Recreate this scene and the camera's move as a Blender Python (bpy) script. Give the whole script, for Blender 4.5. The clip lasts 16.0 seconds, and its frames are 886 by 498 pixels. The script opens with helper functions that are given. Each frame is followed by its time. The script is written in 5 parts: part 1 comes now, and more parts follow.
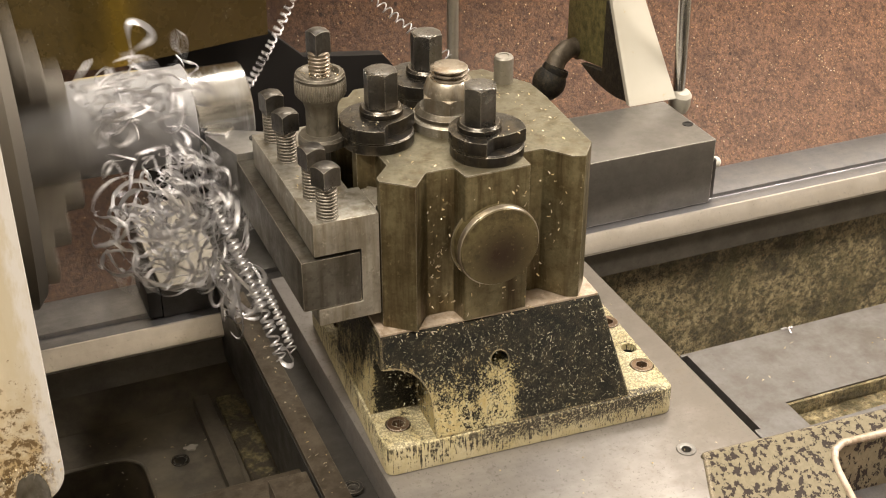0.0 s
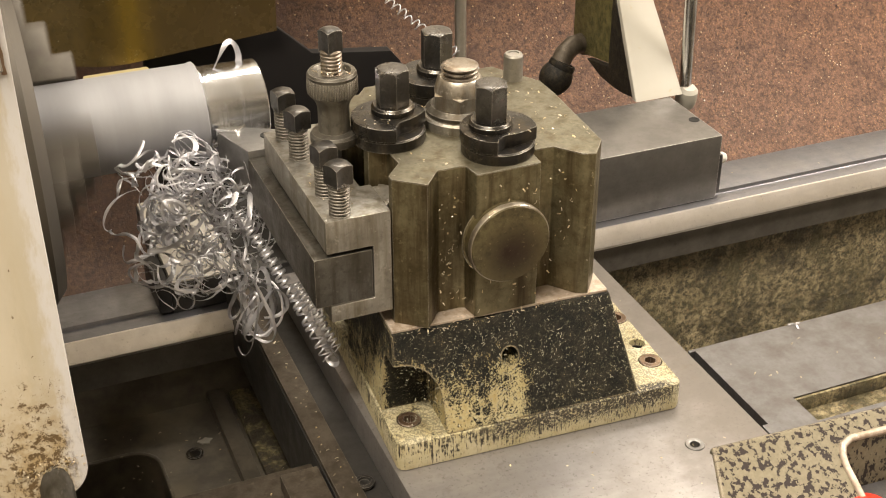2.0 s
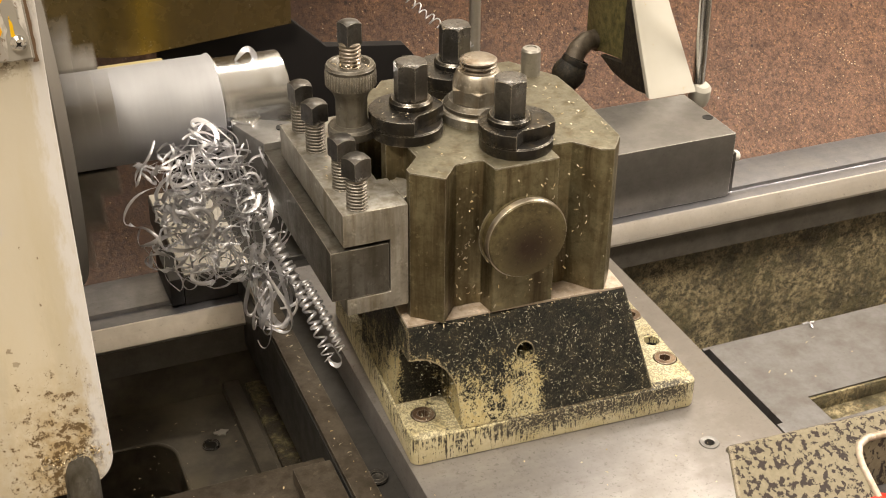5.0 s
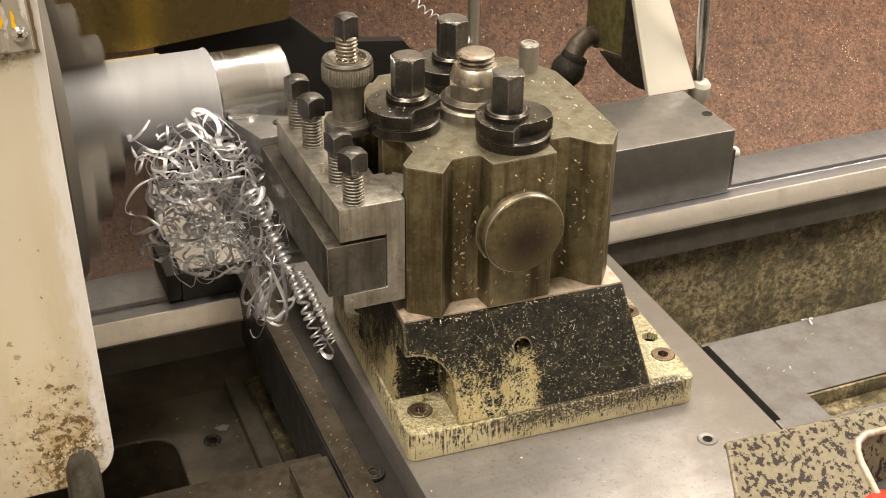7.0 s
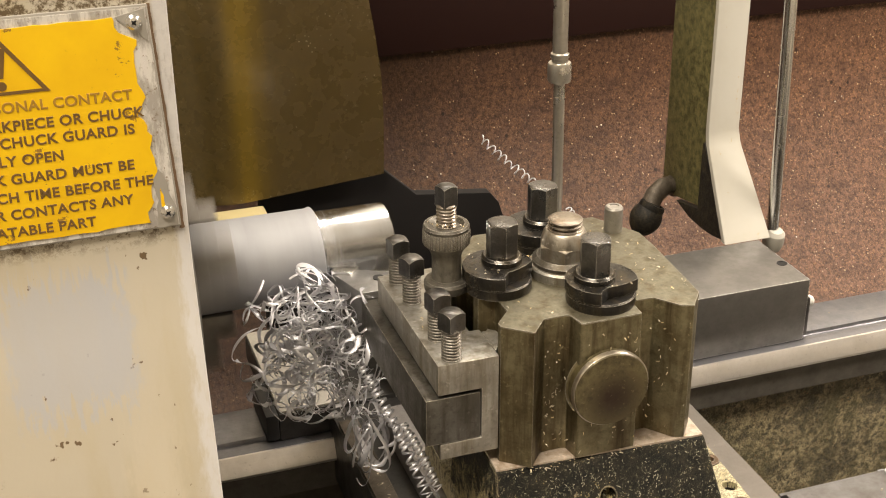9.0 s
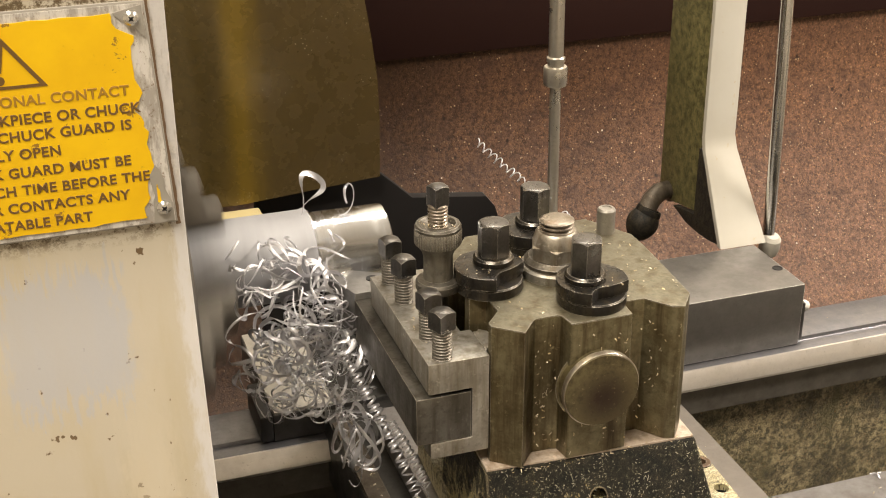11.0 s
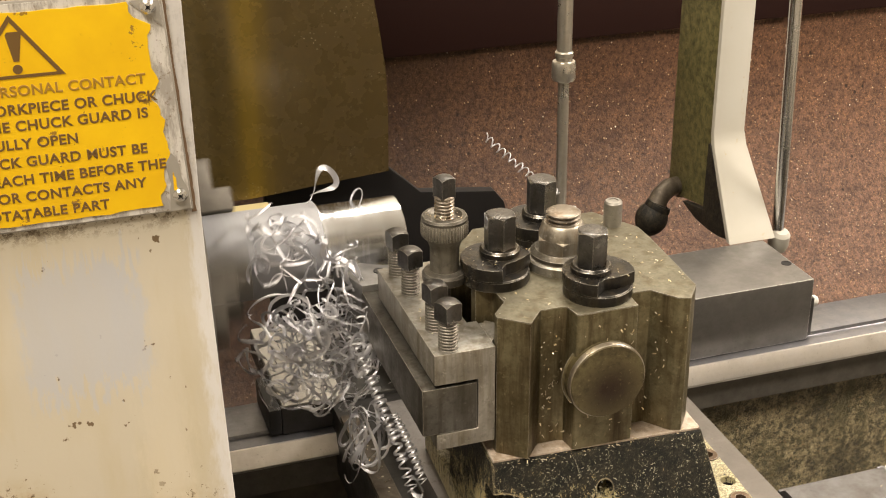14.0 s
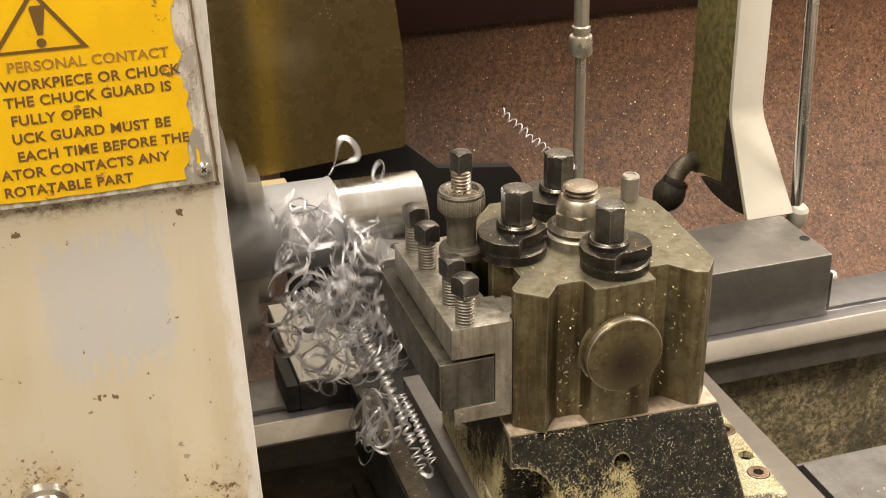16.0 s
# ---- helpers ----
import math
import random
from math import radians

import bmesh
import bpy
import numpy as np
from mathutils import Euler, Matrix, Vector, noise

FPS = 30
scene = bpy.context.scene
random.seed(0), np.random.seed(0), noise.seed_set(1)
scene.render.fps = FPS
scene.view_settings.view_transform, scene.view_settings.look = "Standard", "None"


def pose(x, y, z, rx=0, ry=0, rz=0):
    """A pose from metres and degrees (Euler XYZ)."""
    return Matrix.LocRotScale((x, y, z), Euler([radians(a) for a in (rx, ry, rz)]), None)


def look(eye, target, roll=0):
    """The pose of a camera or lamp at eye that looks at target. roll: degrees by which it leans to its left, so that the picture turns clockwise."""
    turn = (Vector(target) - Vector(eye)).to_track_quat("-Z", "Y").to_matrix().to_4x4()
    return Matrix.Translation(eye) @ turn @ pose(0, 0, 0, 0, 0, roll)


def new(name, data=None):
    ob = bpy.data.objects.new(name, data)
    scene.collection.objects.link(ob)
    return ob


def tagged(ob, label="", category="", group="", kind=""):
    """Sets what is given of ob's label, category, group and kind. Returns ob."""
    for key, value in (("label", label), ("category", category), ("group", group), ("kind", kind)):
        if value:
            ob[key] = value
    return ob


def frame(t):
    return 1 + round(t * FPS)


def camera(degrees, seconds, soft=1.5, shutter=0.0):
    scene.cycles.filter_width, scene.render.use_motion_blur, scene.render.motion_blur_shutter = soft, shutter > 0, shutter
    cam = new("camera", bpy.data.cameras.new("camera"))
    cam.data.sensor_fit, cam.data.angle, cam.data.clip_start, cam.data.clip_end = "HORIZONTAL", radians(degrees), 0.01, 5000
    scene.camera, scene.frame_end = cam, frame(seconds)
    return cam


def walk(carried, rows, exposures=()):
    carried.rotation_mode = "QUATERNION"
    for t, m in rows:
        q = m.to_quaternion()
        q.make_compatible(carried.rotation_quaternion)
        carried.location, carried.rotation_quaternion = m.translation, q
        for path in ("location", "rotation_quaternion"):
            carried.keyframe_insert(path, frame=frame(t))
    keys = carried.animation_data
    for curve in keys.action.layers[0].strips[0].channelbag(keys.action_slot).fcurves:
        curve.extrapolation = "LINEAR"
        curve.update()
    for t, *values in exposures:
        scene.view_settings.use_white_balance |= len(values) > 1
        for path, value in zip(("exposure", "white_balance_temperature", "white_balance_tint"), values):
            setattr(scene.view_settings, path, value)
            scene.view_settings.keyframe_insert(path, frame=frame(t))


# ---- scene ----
SECONDS = 16.0
FEED = 0.001372  # the carriage creeps towards the chuck, metres a second

# ---- camera ----
cam = camera(37.26, SECONDS, soft=1.05, shutter=0.45)
PATH = [  # seconds, x, y, z, pitch, roll, yaw
    (0, -0.1740, -0.4945, 0.4424, -30.37, -0.03, -22.53),
    (0.5, -0.1759, -0.4968, 0.4431, -30.72, 0.07, -22.60),
    (1, -0.1763, -0.4965, 0.4450, -30.83, 0.17, -22.59),
    (1.5, -0.1820, -0.4948, 0.4459, -30.80, 0.11, -22.57),
    (2, -0.1826, -0.4955, 0.4474, -30.73, 0.01, -22.50),
    (2.5, -0.1877, -0.4956, 0.4487, -30.66, -0.03, -22.38),
    (3, -0.1888, -0.4943, 0.4483, -30.62, -0.09, -22.32),
    (3.5, -0.1921, -0.4911, 0.4469, -30.64, -0.20, -22.22),
    (4, -0.1905, -0.4908, 0.4472, -30.74, -0.35, -22.14),
    (4.5, -0.1928, -0.4913, 0.4464, -30.83, -0.47, -22.13),
    (7, -0.1933, -0.4906, 0.4421, -30.93, -0.54, -22.03),
    (7.5, -0.1969, -0.4932, 0.4463, -30.20, -0.46, -21.71),
    (8, -0.2098, -0.5089, 0.4680, -28.89, -0.20, -21.20),
    (8.5, -0.2201, -0.5154, 0.4836, -26.55, 0.23, -19.88),
    (9, -0.2196, -0.5157, 0.4812, -25.72, 0.40, -19.14),
    (11.5, -0.2167, -0.5225, 0.4770, -25.30, 0.20, -18.80),
    (12, -0.2164, -0.5221, 0.4754, -25.31, 0.19, -18.71),
    (12.5, -0.2176, -0.5225, 0.4721, -25.37, 0.18, -18.66),
    (13, -0.2181, -0.5234, 0.4703, -25.35, 0.24, -18.59),
    (13.5, -0.2174, -0.5251, 0.4713, -25.32, 0.35, -18.48),
    (14, -0.2192, -0.5268, 0.4736, -25.24, 0.43, -18.30),
    (14.5, -0.2185, -0.5275, 0.4727, -25.19, 0.52, -18.08),
    (15, -0.2224, -0.5277, 0.4734, -25.32, 0.54, -17.90),
    (15.5, -0.2229, -0.5284, 0.4737, -25.68, 0.64, -17.76),
    (16, -0.2220, -0.5271, 0.4714, -26.17, 0.87, -17.69),
]
walk(cam, [(t, pose(x, y, z, 90 + p, r, w)) for t, x, y, z, p, r, w in PATH])

# ---- world and light ----
world = bpy.data.worlds.new("world")
scene.world = world
world.use_nodes = True
world.node_tree.nodes["Background"].inputs[0].default_value = (1.0, 0.87, 0.70, 1)
world.node_tree.nodes["Background"].inputs[1].default_value = 0.25
scene.view_settings.exposure = 0.0


def strip_lamp(name, eye, target, sx, sy, watts, colour):
    lamp = bpy.data.lights.new(name, "AREA")
    lamp.shape, lamp.size, lamp.size_y, lamp.energy, lamp.color = "RECTANGLE", sx, sy, watts, colour
    ob = new(name, lamp)
    ob.matrix_world = look(eye, target)
    return ob


# unseen strip lamp, stands for the workshop's overhead light
strip_lamp("ceiling_tube_light", (-0.72, -0.66, 2.08), (0.05, 0.1, 0.05), 1.0, 0.25, 67, (1.0, 0.878, 0.728))
# unseen lamp added low on the right to brighten saddle and splashback
strip_lamp("ceiling_tube_light", (1.75, 0.00, 1.60), (0.50, 0.35, 0.0), 1.2, 0.25, 77, (1.0, 0.884, 0.763))
# unseen lamp added behind, placed to put a highlight on the slide
strip_lamp("ceiling_tube_light", (0.62, 0.98, 2.10), (0.15, 0.0, 0.0), 1.3, 0.25, 30, (1.0, 0.90, 0.78))


# ---- materials ----
class Mat:
    """A small wrapper to write node materials in few lines."""

    def __init__(self, name, rough=0.5, metal=0.0, spec=0.5):
        self.m = bpy.data.materials.new(name)
        self.m.use_nodes = True
        self.t = self.m.node_tree
        self.b = self.t.nodes["Principled BSDF"]
        self.b.inputs["Roughness"].default_value = rough
        self.b.inputs["Metallic"].default_value = metal
        self.b.inputs["Specular IOR Level"].default_value = spec
        self.pos = self.t.nodes.new("ShaderNodeTexCoord").outputs["Object"]

    def node(self, kind, **sets):
        n = self.t.nodes.new(kind)
        for k, v in sets.items():
            n.inputs[k].default_value = v
        return n

    def link(self, a, b):
        self.t.links.new(a, b)

    def scaled(self, sx, sy, sz):
        n = self.node("ShaderNodeMapping", Scale=(sx, sy, sz))
        self.link(self.pos, n.inputs["Vector"])
        return n.outputs["Vector"]

    def noise(self, scale, detail=4.0, rough=0.55, vec=None):
        n = self.node("ShaderNodeTexNoise", Scale=scale, Detail=detail, Roughness=rough)
        self.link(vec or self.pos, n.inputs["Vector"])
        return n.outputs["Fac"]

    def voronoi(self, scale, vec=None, out="Distance"):
        n = self.node("ShaderNodeTexVoronoi", Scale=scale)
        self.link(vec or self.pos, n.inputs["Vector"])
        return n.outputs[out]

    def ramp(self, fac, *stops):
        n = self.node("ShaderNodeValToRGB")
        e = n.color_ramp.elements
        while len(e) < len(stops):
            e.new(0.5)
        for el, (p, c) in zip(e, stops):
            el.position = p
            el.color = (c, c, c, 1) if isinstance(c, (int, float)) else (*c, 1)
        self.link(fac, n.inputs["Fac"])
        return n.outputs["Color"]

    def mix(self, fac, a, b, blend="MIX"):
        n = self.t.nodes.new("ShaderNodeMix")
        n.data_type, n.blend_type = "RGBA", blend
        for sock, v in ((n.inputs[0], fac), (n.inputs[6], a), (n.inputs[7], b)):
            if isinstance(v, (int, float)):
                sock.default_value = v
            elif isinstance(v, tuple):
                sock.default_value = (*v, 1)
            else:
                self.link(v, sock)
        return n.outputs[2]

    def math(self, op, a, b=0.0):
        n = self.t.nodes.new("ShaderNodeMath")
        n.operation = op
        for sock, v in zip(n.inputs, (a, b)):
            if isinstance(v, (int, float)):
                sock.default_value = v
            else:
                self.link(v, sock)
        return n.outputs[0]

    def axis(self, which):
        n = self.t.nodes.new("ShaderNodeSeparateXYZ")
        self.link(self.pos, n.inputs[0])
        return n.outputs[which]

    def colour(self, c):
        if isinstance(c, tuple):
            self.b.inputs["Base Color"].default_value = (*c, 1)
        else:
            self.link(c, self.b.inputs["Base Color"])
        return self

    def rough(self, c):
        self.link(c, self.b.inputs["Roughness"])
        return self

    def metal(self, c):
        self.link(c, self.b.inputs["Metallic"])
        return self

    def edges(self, radius=0.0007):
        """One along sharp edges, for metal rubbed bright by handling and for a painted highlight."""
        round_n = self.node("ShaderNodeBevel", Radius=radius).outputs["Normal"]
        flat_n = self.node("ShaderNodeNewGeometry").outputs["Normal"]
        n = self.node("ShaderNodeVectorMath")
        n.operation = "DOT_PRODUCT"
        self.link(round_n, n.inputs[0])
        self.link(flat_n, n.inputs[1])
        return self.ramp(n.outputs["Value"], (0.90, 1.0), (0.985, 0.0))

    def bump(self, h, strength=0.3, dist=0.001):
        n = self.node("ShaderNodeBump", Strength=strength, Distance=dist)
        self.link(h, n.inputs["Height"])
        self.link(n.outputs["Normal"], self.b.inputs["Normal"])
        return self


def ground_steel(name, c0, c1, rough=0.35, metal=0.9, grain=(60, 900, 60), stain=0.5, wear_glint=0.0):
    """Ground steel: fine grain along one way, soft stains, small dark specks."""
    m = Mat(name, rough, metal)
    g = m.noise(1.0, 3, 0.6, m.scaled(*grain))
    s = m.noise(42.0, 6, 0.7)
    f = m.noise(300.0, 4, 0.7)
    base = m.mix(m.ramp(s, (0.38, 0.0), (0.64, 1.0)), c0, c1)
    base = m.mix(m.math("MULTIPLY", g, stain), base, tuple(0.45 * x for x in c0))
    base = m.mix(m.ramp(f, (0.60, 0.0), (0.74, 0.45)), base, tuple(0.4 * x for x in c1))
    # pale highlight painted along the edges, as on the rear wing
    if wear_glint:
        base = m.mix(m.math("MULTIPLY", m.edges(0.0012), wear_glint), base, (0.80, 0.78, 0.74))
    m.colour(base)
    m.rough(m.ramp(s, (0.3, rough - 0.08), (0.75, rough + 0.2)))
    return m.bump(m.math("ADD", g, m.math("MULTIPLY", f, 0.5)), 0.12, 0.0004).m


def oily_steel(name, c0, c1, c2, rough=0.42, metal=0.75, wear_glint=0.6, relief=0.3):
    """Blued or browned tool steel with an oily film, brown runs, grit and edges worn bright."""
    m = Mat(name, rough, metal)
    s = m.noise(38.0, 7, 0.72)
    f = m.noise(330.0, 5, 0.7)
    v = m.noise(1.0, 5, 0.6, m.scaled(130, 130, 12))
    base = m.mix(m.ramp(s, (0.38, 0.0), (0.62, 1.0)), c0, c1)
    base = m.mix(m.ramp(v, (0.46, 0.0), (0.66, 0.9)), base, c2)
    base = m.mix(m.ramp(f, (0.52, 0.0), (0.74, 0.55)), base, tuple(0.4 * x for x in c1))
    base = m.mix(m.ramp(m.noise(210.0, 4, 0.7), (0.60, 0.0), (0.76, 0.6)), base, tuple(min(1.0, 1.9 * x) for x in c0))
    if wear_glint:
        edge = m.math("MULTIPLY", m.edges(), m.ramp(m.noise(150.0, 4, 0.7), (0.36, 0.25), (0.62, 1.0)))
        base = m.mix(m.math("MULTIPLY", edge, wear_glint), base, (0.66, 0.62, 0.55))
    m.colour(base)
    m.rough(m.ramp(s, (0.3, rough - 0.12), (0.75, rough + 0.22)))
    return m.bump(m.math("ADD", f, m.math("MULTIPLY", s, 0.6)), relief, 0.0005).m




def slide_steel():
    """Scraped grey steel of the cross slide: cloudy, finely pitted, browned along its free edge by oil and painted
    shade.
    """
    m = Mat("slide_steel", 0.42, 0.75)
    x = m.axis("X")
    cloud, mid, fine = m.noise(22.0, 5, 0.65), m.noise(110.0, 5, 0.7), m.noise(520.0, 3, 0.7)
    scrape = m.noise(1.0, 3, 0.6, m.scaled(18, 260, 60))
    base = m.mix(m.ramp(cloud, (0.36, 0.0), (0.64, 1.0)), (0.43, 0.415, 0.410), (0.30, 0.285, 0.275))
    base = m.mix(m.math("MULTIPLY", scrape, 0.4), base, (0.20, 0.19, 0.18))
    # oil browning by the free edge, deepened to paint the dimmer light there
    oil = m.ramp(m.math("ADD", x, m.math("MULTIPLY", m.math("ADD", cloud, -0.5), 0.10)), (0.045, 0.0), (0.095, 0.75))
    base = m.mix(oil, base, (0.175, 0.158, 0.138))
    base = m.mix(m.ramp(mid, (0.58, 0.0), (0.72, 0.5)), base, (0.19, 0.165, 0.135))
    base = m.mix(m.ramp(fine, (0.58, 0.0), (0.70, 0.6)), base, (0.15, 0.14, 0.13))
    m.colour(base)
    m.rough(m.ramp(cloud, (0.3, 0.34), (0.75, 0.56)))
    return m.bump(m.math("ADD", fine, scrape), 0.14, 0.0004).m


STEEL_SLIDE = slide_steel()
STEEL_WING = ground_steel("wing_steel", (0.225, 0.223, 0.226), (0.128, 0.116, 0.102), 0.42, 0.8, (220, 16, 60))
# the rear way's one ground steel, in a lit and a dimmed copy
RAIL_LIT = ground_steel("rail_steel_lit", (0.82, 0.79, 0.75), (0.70, 0.665, 0.615), 0.34, 0.9, (5, 300, 300), 0.25)
RAIL_DIM = ground_steel("rail_top_steel_dim", (0.30, 0.30, 0.318), (0.22, 0.22, 0.234), 0.38, 0.9, (5, 300, 300))
STEEL_DARK = ground_steel("dark_ground_steel", (0.12, 0.117, 0.112), (0.085, 0.080, 0.075), 0.42, 0.8, (8, 200, 200))
UNDERCUT = ground_steel("dull_undercut_steel", (0.24, 0.225, 0.20), (0.165, 0.152, 0.132), 0.5, 0.55, (5, 200, 200))
STEEL_CHUCK = ground_steel("chuck_steel", (0.215, 0.200, 0.176), (0.135, 0.123, 0.105), 0.50, 0.8, (200, 30, 30), 0.3)
STEEL_REAR = ground_steel("rear_wing_steel", (0.250, 0.240, 0.226), (0.180, 0.171, 0.158), 0.40, 0.80, (8, 200, 200), 0.35, 0.9)
STEEL_PAD = ground_steel("pale_pad_steel", (0.50, 0.475, 0.42), (0.38, 0.355, 0.305), 0.5, 0.4, (200, 20, 60), 0.3)
STEEL_PIPE = ground_steel("dull_pipe_steel", (0.60, 0.57, 0.51), (0.48, 0.45, 0.39), 0.27, 0.9, (60, 60, 300), 0.3)
STEEL_MID = ground_steel("grey_tool_steel", (0.36, 0.355, 0.345), (0.24, 0.235, 0.225), 0.34, 0.85, (200, 12, 200))
STEEL_BRIGHT = ground_steel("bright_steel", (0.42, 0.40, 0.36), (0.30, 0.285, 0.25), 0.46, 0.85, (260, 260, 260))
POST = oily_steel("post_steel", (0.205, 0.181, 0.108), (0.104, 0.084, 0.042), (0.046, 0.029, 0.011), 0.38, 0.7)
POST_TOP = oily_steel("post_top_steel", (0.190, 0.176, 0.126), (0.125, 0.113, 0.078), (0.105, 0.086, 0.048), 0.48, 0.6)
HOLDER = oily_steel("holder_steel", (0.43, 0.415, 0.375), (0.31, 0.295, 0.260), (0.19, 0.165, 0.12), 0.44, 0.75, 0.9)
OILY_STRIP = oily_steel("oily_brown_steel", (0.125, 0.105, 0.082), (0.085, 0.070, 0.053), (0.060, 0.048, 0.034), 0.45, 0.5, 0.3)
WORN_TOP = oily_steel("worn_tan_steel", (0.52, 0.44, 0.36), (0.40, 0.33, 0.26), (0.28, 0.21, 0.14), 0.5, 0.3)
BLACKED = oily_steel("black_oxide_steel", (0.046, 0.043, 0.038), (0.022, 0.020, 0.018), (0.070, 0.056, 0.036), 0.3, 0.7, 0.75)
SHANK = oily_steel("oiled_shank_steel", (0.165, 0.158, 0.142), (0.100, 0.094, 0.080), (0.060, 0.052, 0.038), 0.36, 0.8, 0.95)
HEX = oily_steel("worn_black_steel", (0.165, 0.160, 0.152), (0.065, 0.062, 0.058), (0.105, 0.094, 0.080), 0.31, 0.85, 0.8, 0.22)
THREAD = oily_steel("thread_steel", (0.190, 0.178, 0.152), (0.095, 0.087, 0.072), (0.066, 0.053, 0.035), 0.44, 0.75, 0.8)
ADJUSTER = oily_steel("dull_adjuster_steel", (0.215, 0.200, 0.165), (0.135, 0.124, 0.100), (0.095, 0.080, 0.055), 0.5, 0.65, 0.8)
RUSTED = oily_steel("rusty_bolt_steel", (0.26, 0.19, 0.125), (0.13, 0.082, 0.048), (0.065, 0.038, 0.022), 0.42, 0.6, 0.7)
COPPERY = oily_steel("rusty_bright_steel", (0.40, 0.355, 0.30), (0.28, 0.245, 0.20), (0.19, 0.14, 0.09), 0.3, 0.9)
NUT = oily_steel("worn_nut_steel", (0.50, 0.46, 0.39), (0.33, 0.30, 0.245), (0.24, 0.19, 0.13), 0.36, 0.85, 0.6, 0.25)
CHROME = ground_steel("chrome", (0.75, 0.75, 0.74), (0.66, 0.65, 0.63), 0.16, 1.0, (200, 200, 20), 0.15)
TURNED = ground_steel("turned_steel", (0.86, 0.88, 0.91), (0.78, 0.80, 0.83), 0.18, 1.0, (2600, 20, 20), 0.35)
STOCK = ground_steel("drawn_bar_steel", (0.42, 0.425, 0.445), (0.35, 0.355, 0.37), 0.66, 0.5, (300, 20, 20), 0.2)
BLACK_PLASTIC = Mat("black_plastic", 0.48).colour((0.012, 0.011, 0.01)).m
BLACK_FLAP = Mat("black_rubber", 0.7, 0.0, 0.2).colour((0.008, 0.007, 0.007)).m
# near-black that stands in for the shade inside holes and slots
HOLE_SHADE = Mat("hole_shade", 0.8).colour((0.01, 0.009, 0.008)).m


def swarf_metal():
    m = Mat("swarf_metal", 0.46, 0.72)
    r = m.node("ShaderNodeObjectInfo").outputs["Random"]
    m.colour(m.ramp(r, (0.0, (0.72, 0.72, 0.75)), (1.0, (0.52, 0.52, 0.55))))
    return m.bump(m.noise(900.0, 2), 0.25, 0.0003).m


def chip_gold():
    m = Mat("fine_chip", 0.45, 0.6)
    g = m.node("ShaderNodeNewGeometry").outputs["Random Per Island"]
    m.colour(m.ramp(g, (0.0, (0.62, 0.48, 0.24)), (0.6, (0.66, 0.60, 0.48)), (1.0, (0.30, 0.23, 0.12))))
    return m.m


def stained_button():
    """Brown-varnished steel with a rusty, nearly black blot off its middle."""
    m = Mat("stained_button_steel", 0.45, 0.35)
    x, z = m.axis("X"), m.axis("Z")
    s, f = m.noise(85.0, 6, 0.78), m.noise(420.0, 4, 0.7)
    base = m.mix(m.ramp(s, (0.40, 0.0), (0.58, 1.0)), (0.125, 0.105, 0.050), (0.055, 0.041, 0.018))
    dx = m.math("ADD", x, -0.0005)
    dz = m.math("ADD", z, -0.0385)
    far = m.math("SQRT", m.math("ADD", m.math("MULTIPLY", dx, dx), m.math("MULTIPLY", dz, dz)))
    blot = m.ramp(m.math("ADD", m.math("MULTIPLY", far, 21.0), m.math("MULTIPLY", s, 0.75)), (0.44, 1.0), (0.72, 0.0))
    base = m.mix(blot, base, (0.026, 0.013, 0.006))
    base = m.mix(m.ramp(f, (0.62, 0.0), (0.74, 0.5)), base, (0.33, 0.27, 0.15))
    m.colour(base)
    m.rough(m.ramp(s, (0.3, 0.30), (0.75, 0.6)))
    return m.bump(m.math("ADD", f, s), 0.25, 0.0005).m


BUTTON = stained_button()
def paint_flake():
    m = Mat("pale_paint_flake", 0.6)
    g = m.node("ShaderNodeNewGeometry").outputs["Random Per Island"]
    m.colour(m.ramp(g, (0.0, (0.13, 0.125, 0.08)), (0.6, (0.30, 0.29, 0.21)), (1.0, (0.56, 0.53, 0.40))))
    return m.m


SWARF, CHIP, FLAKE = swarf_metal(), chip_gold(), paint_flake()


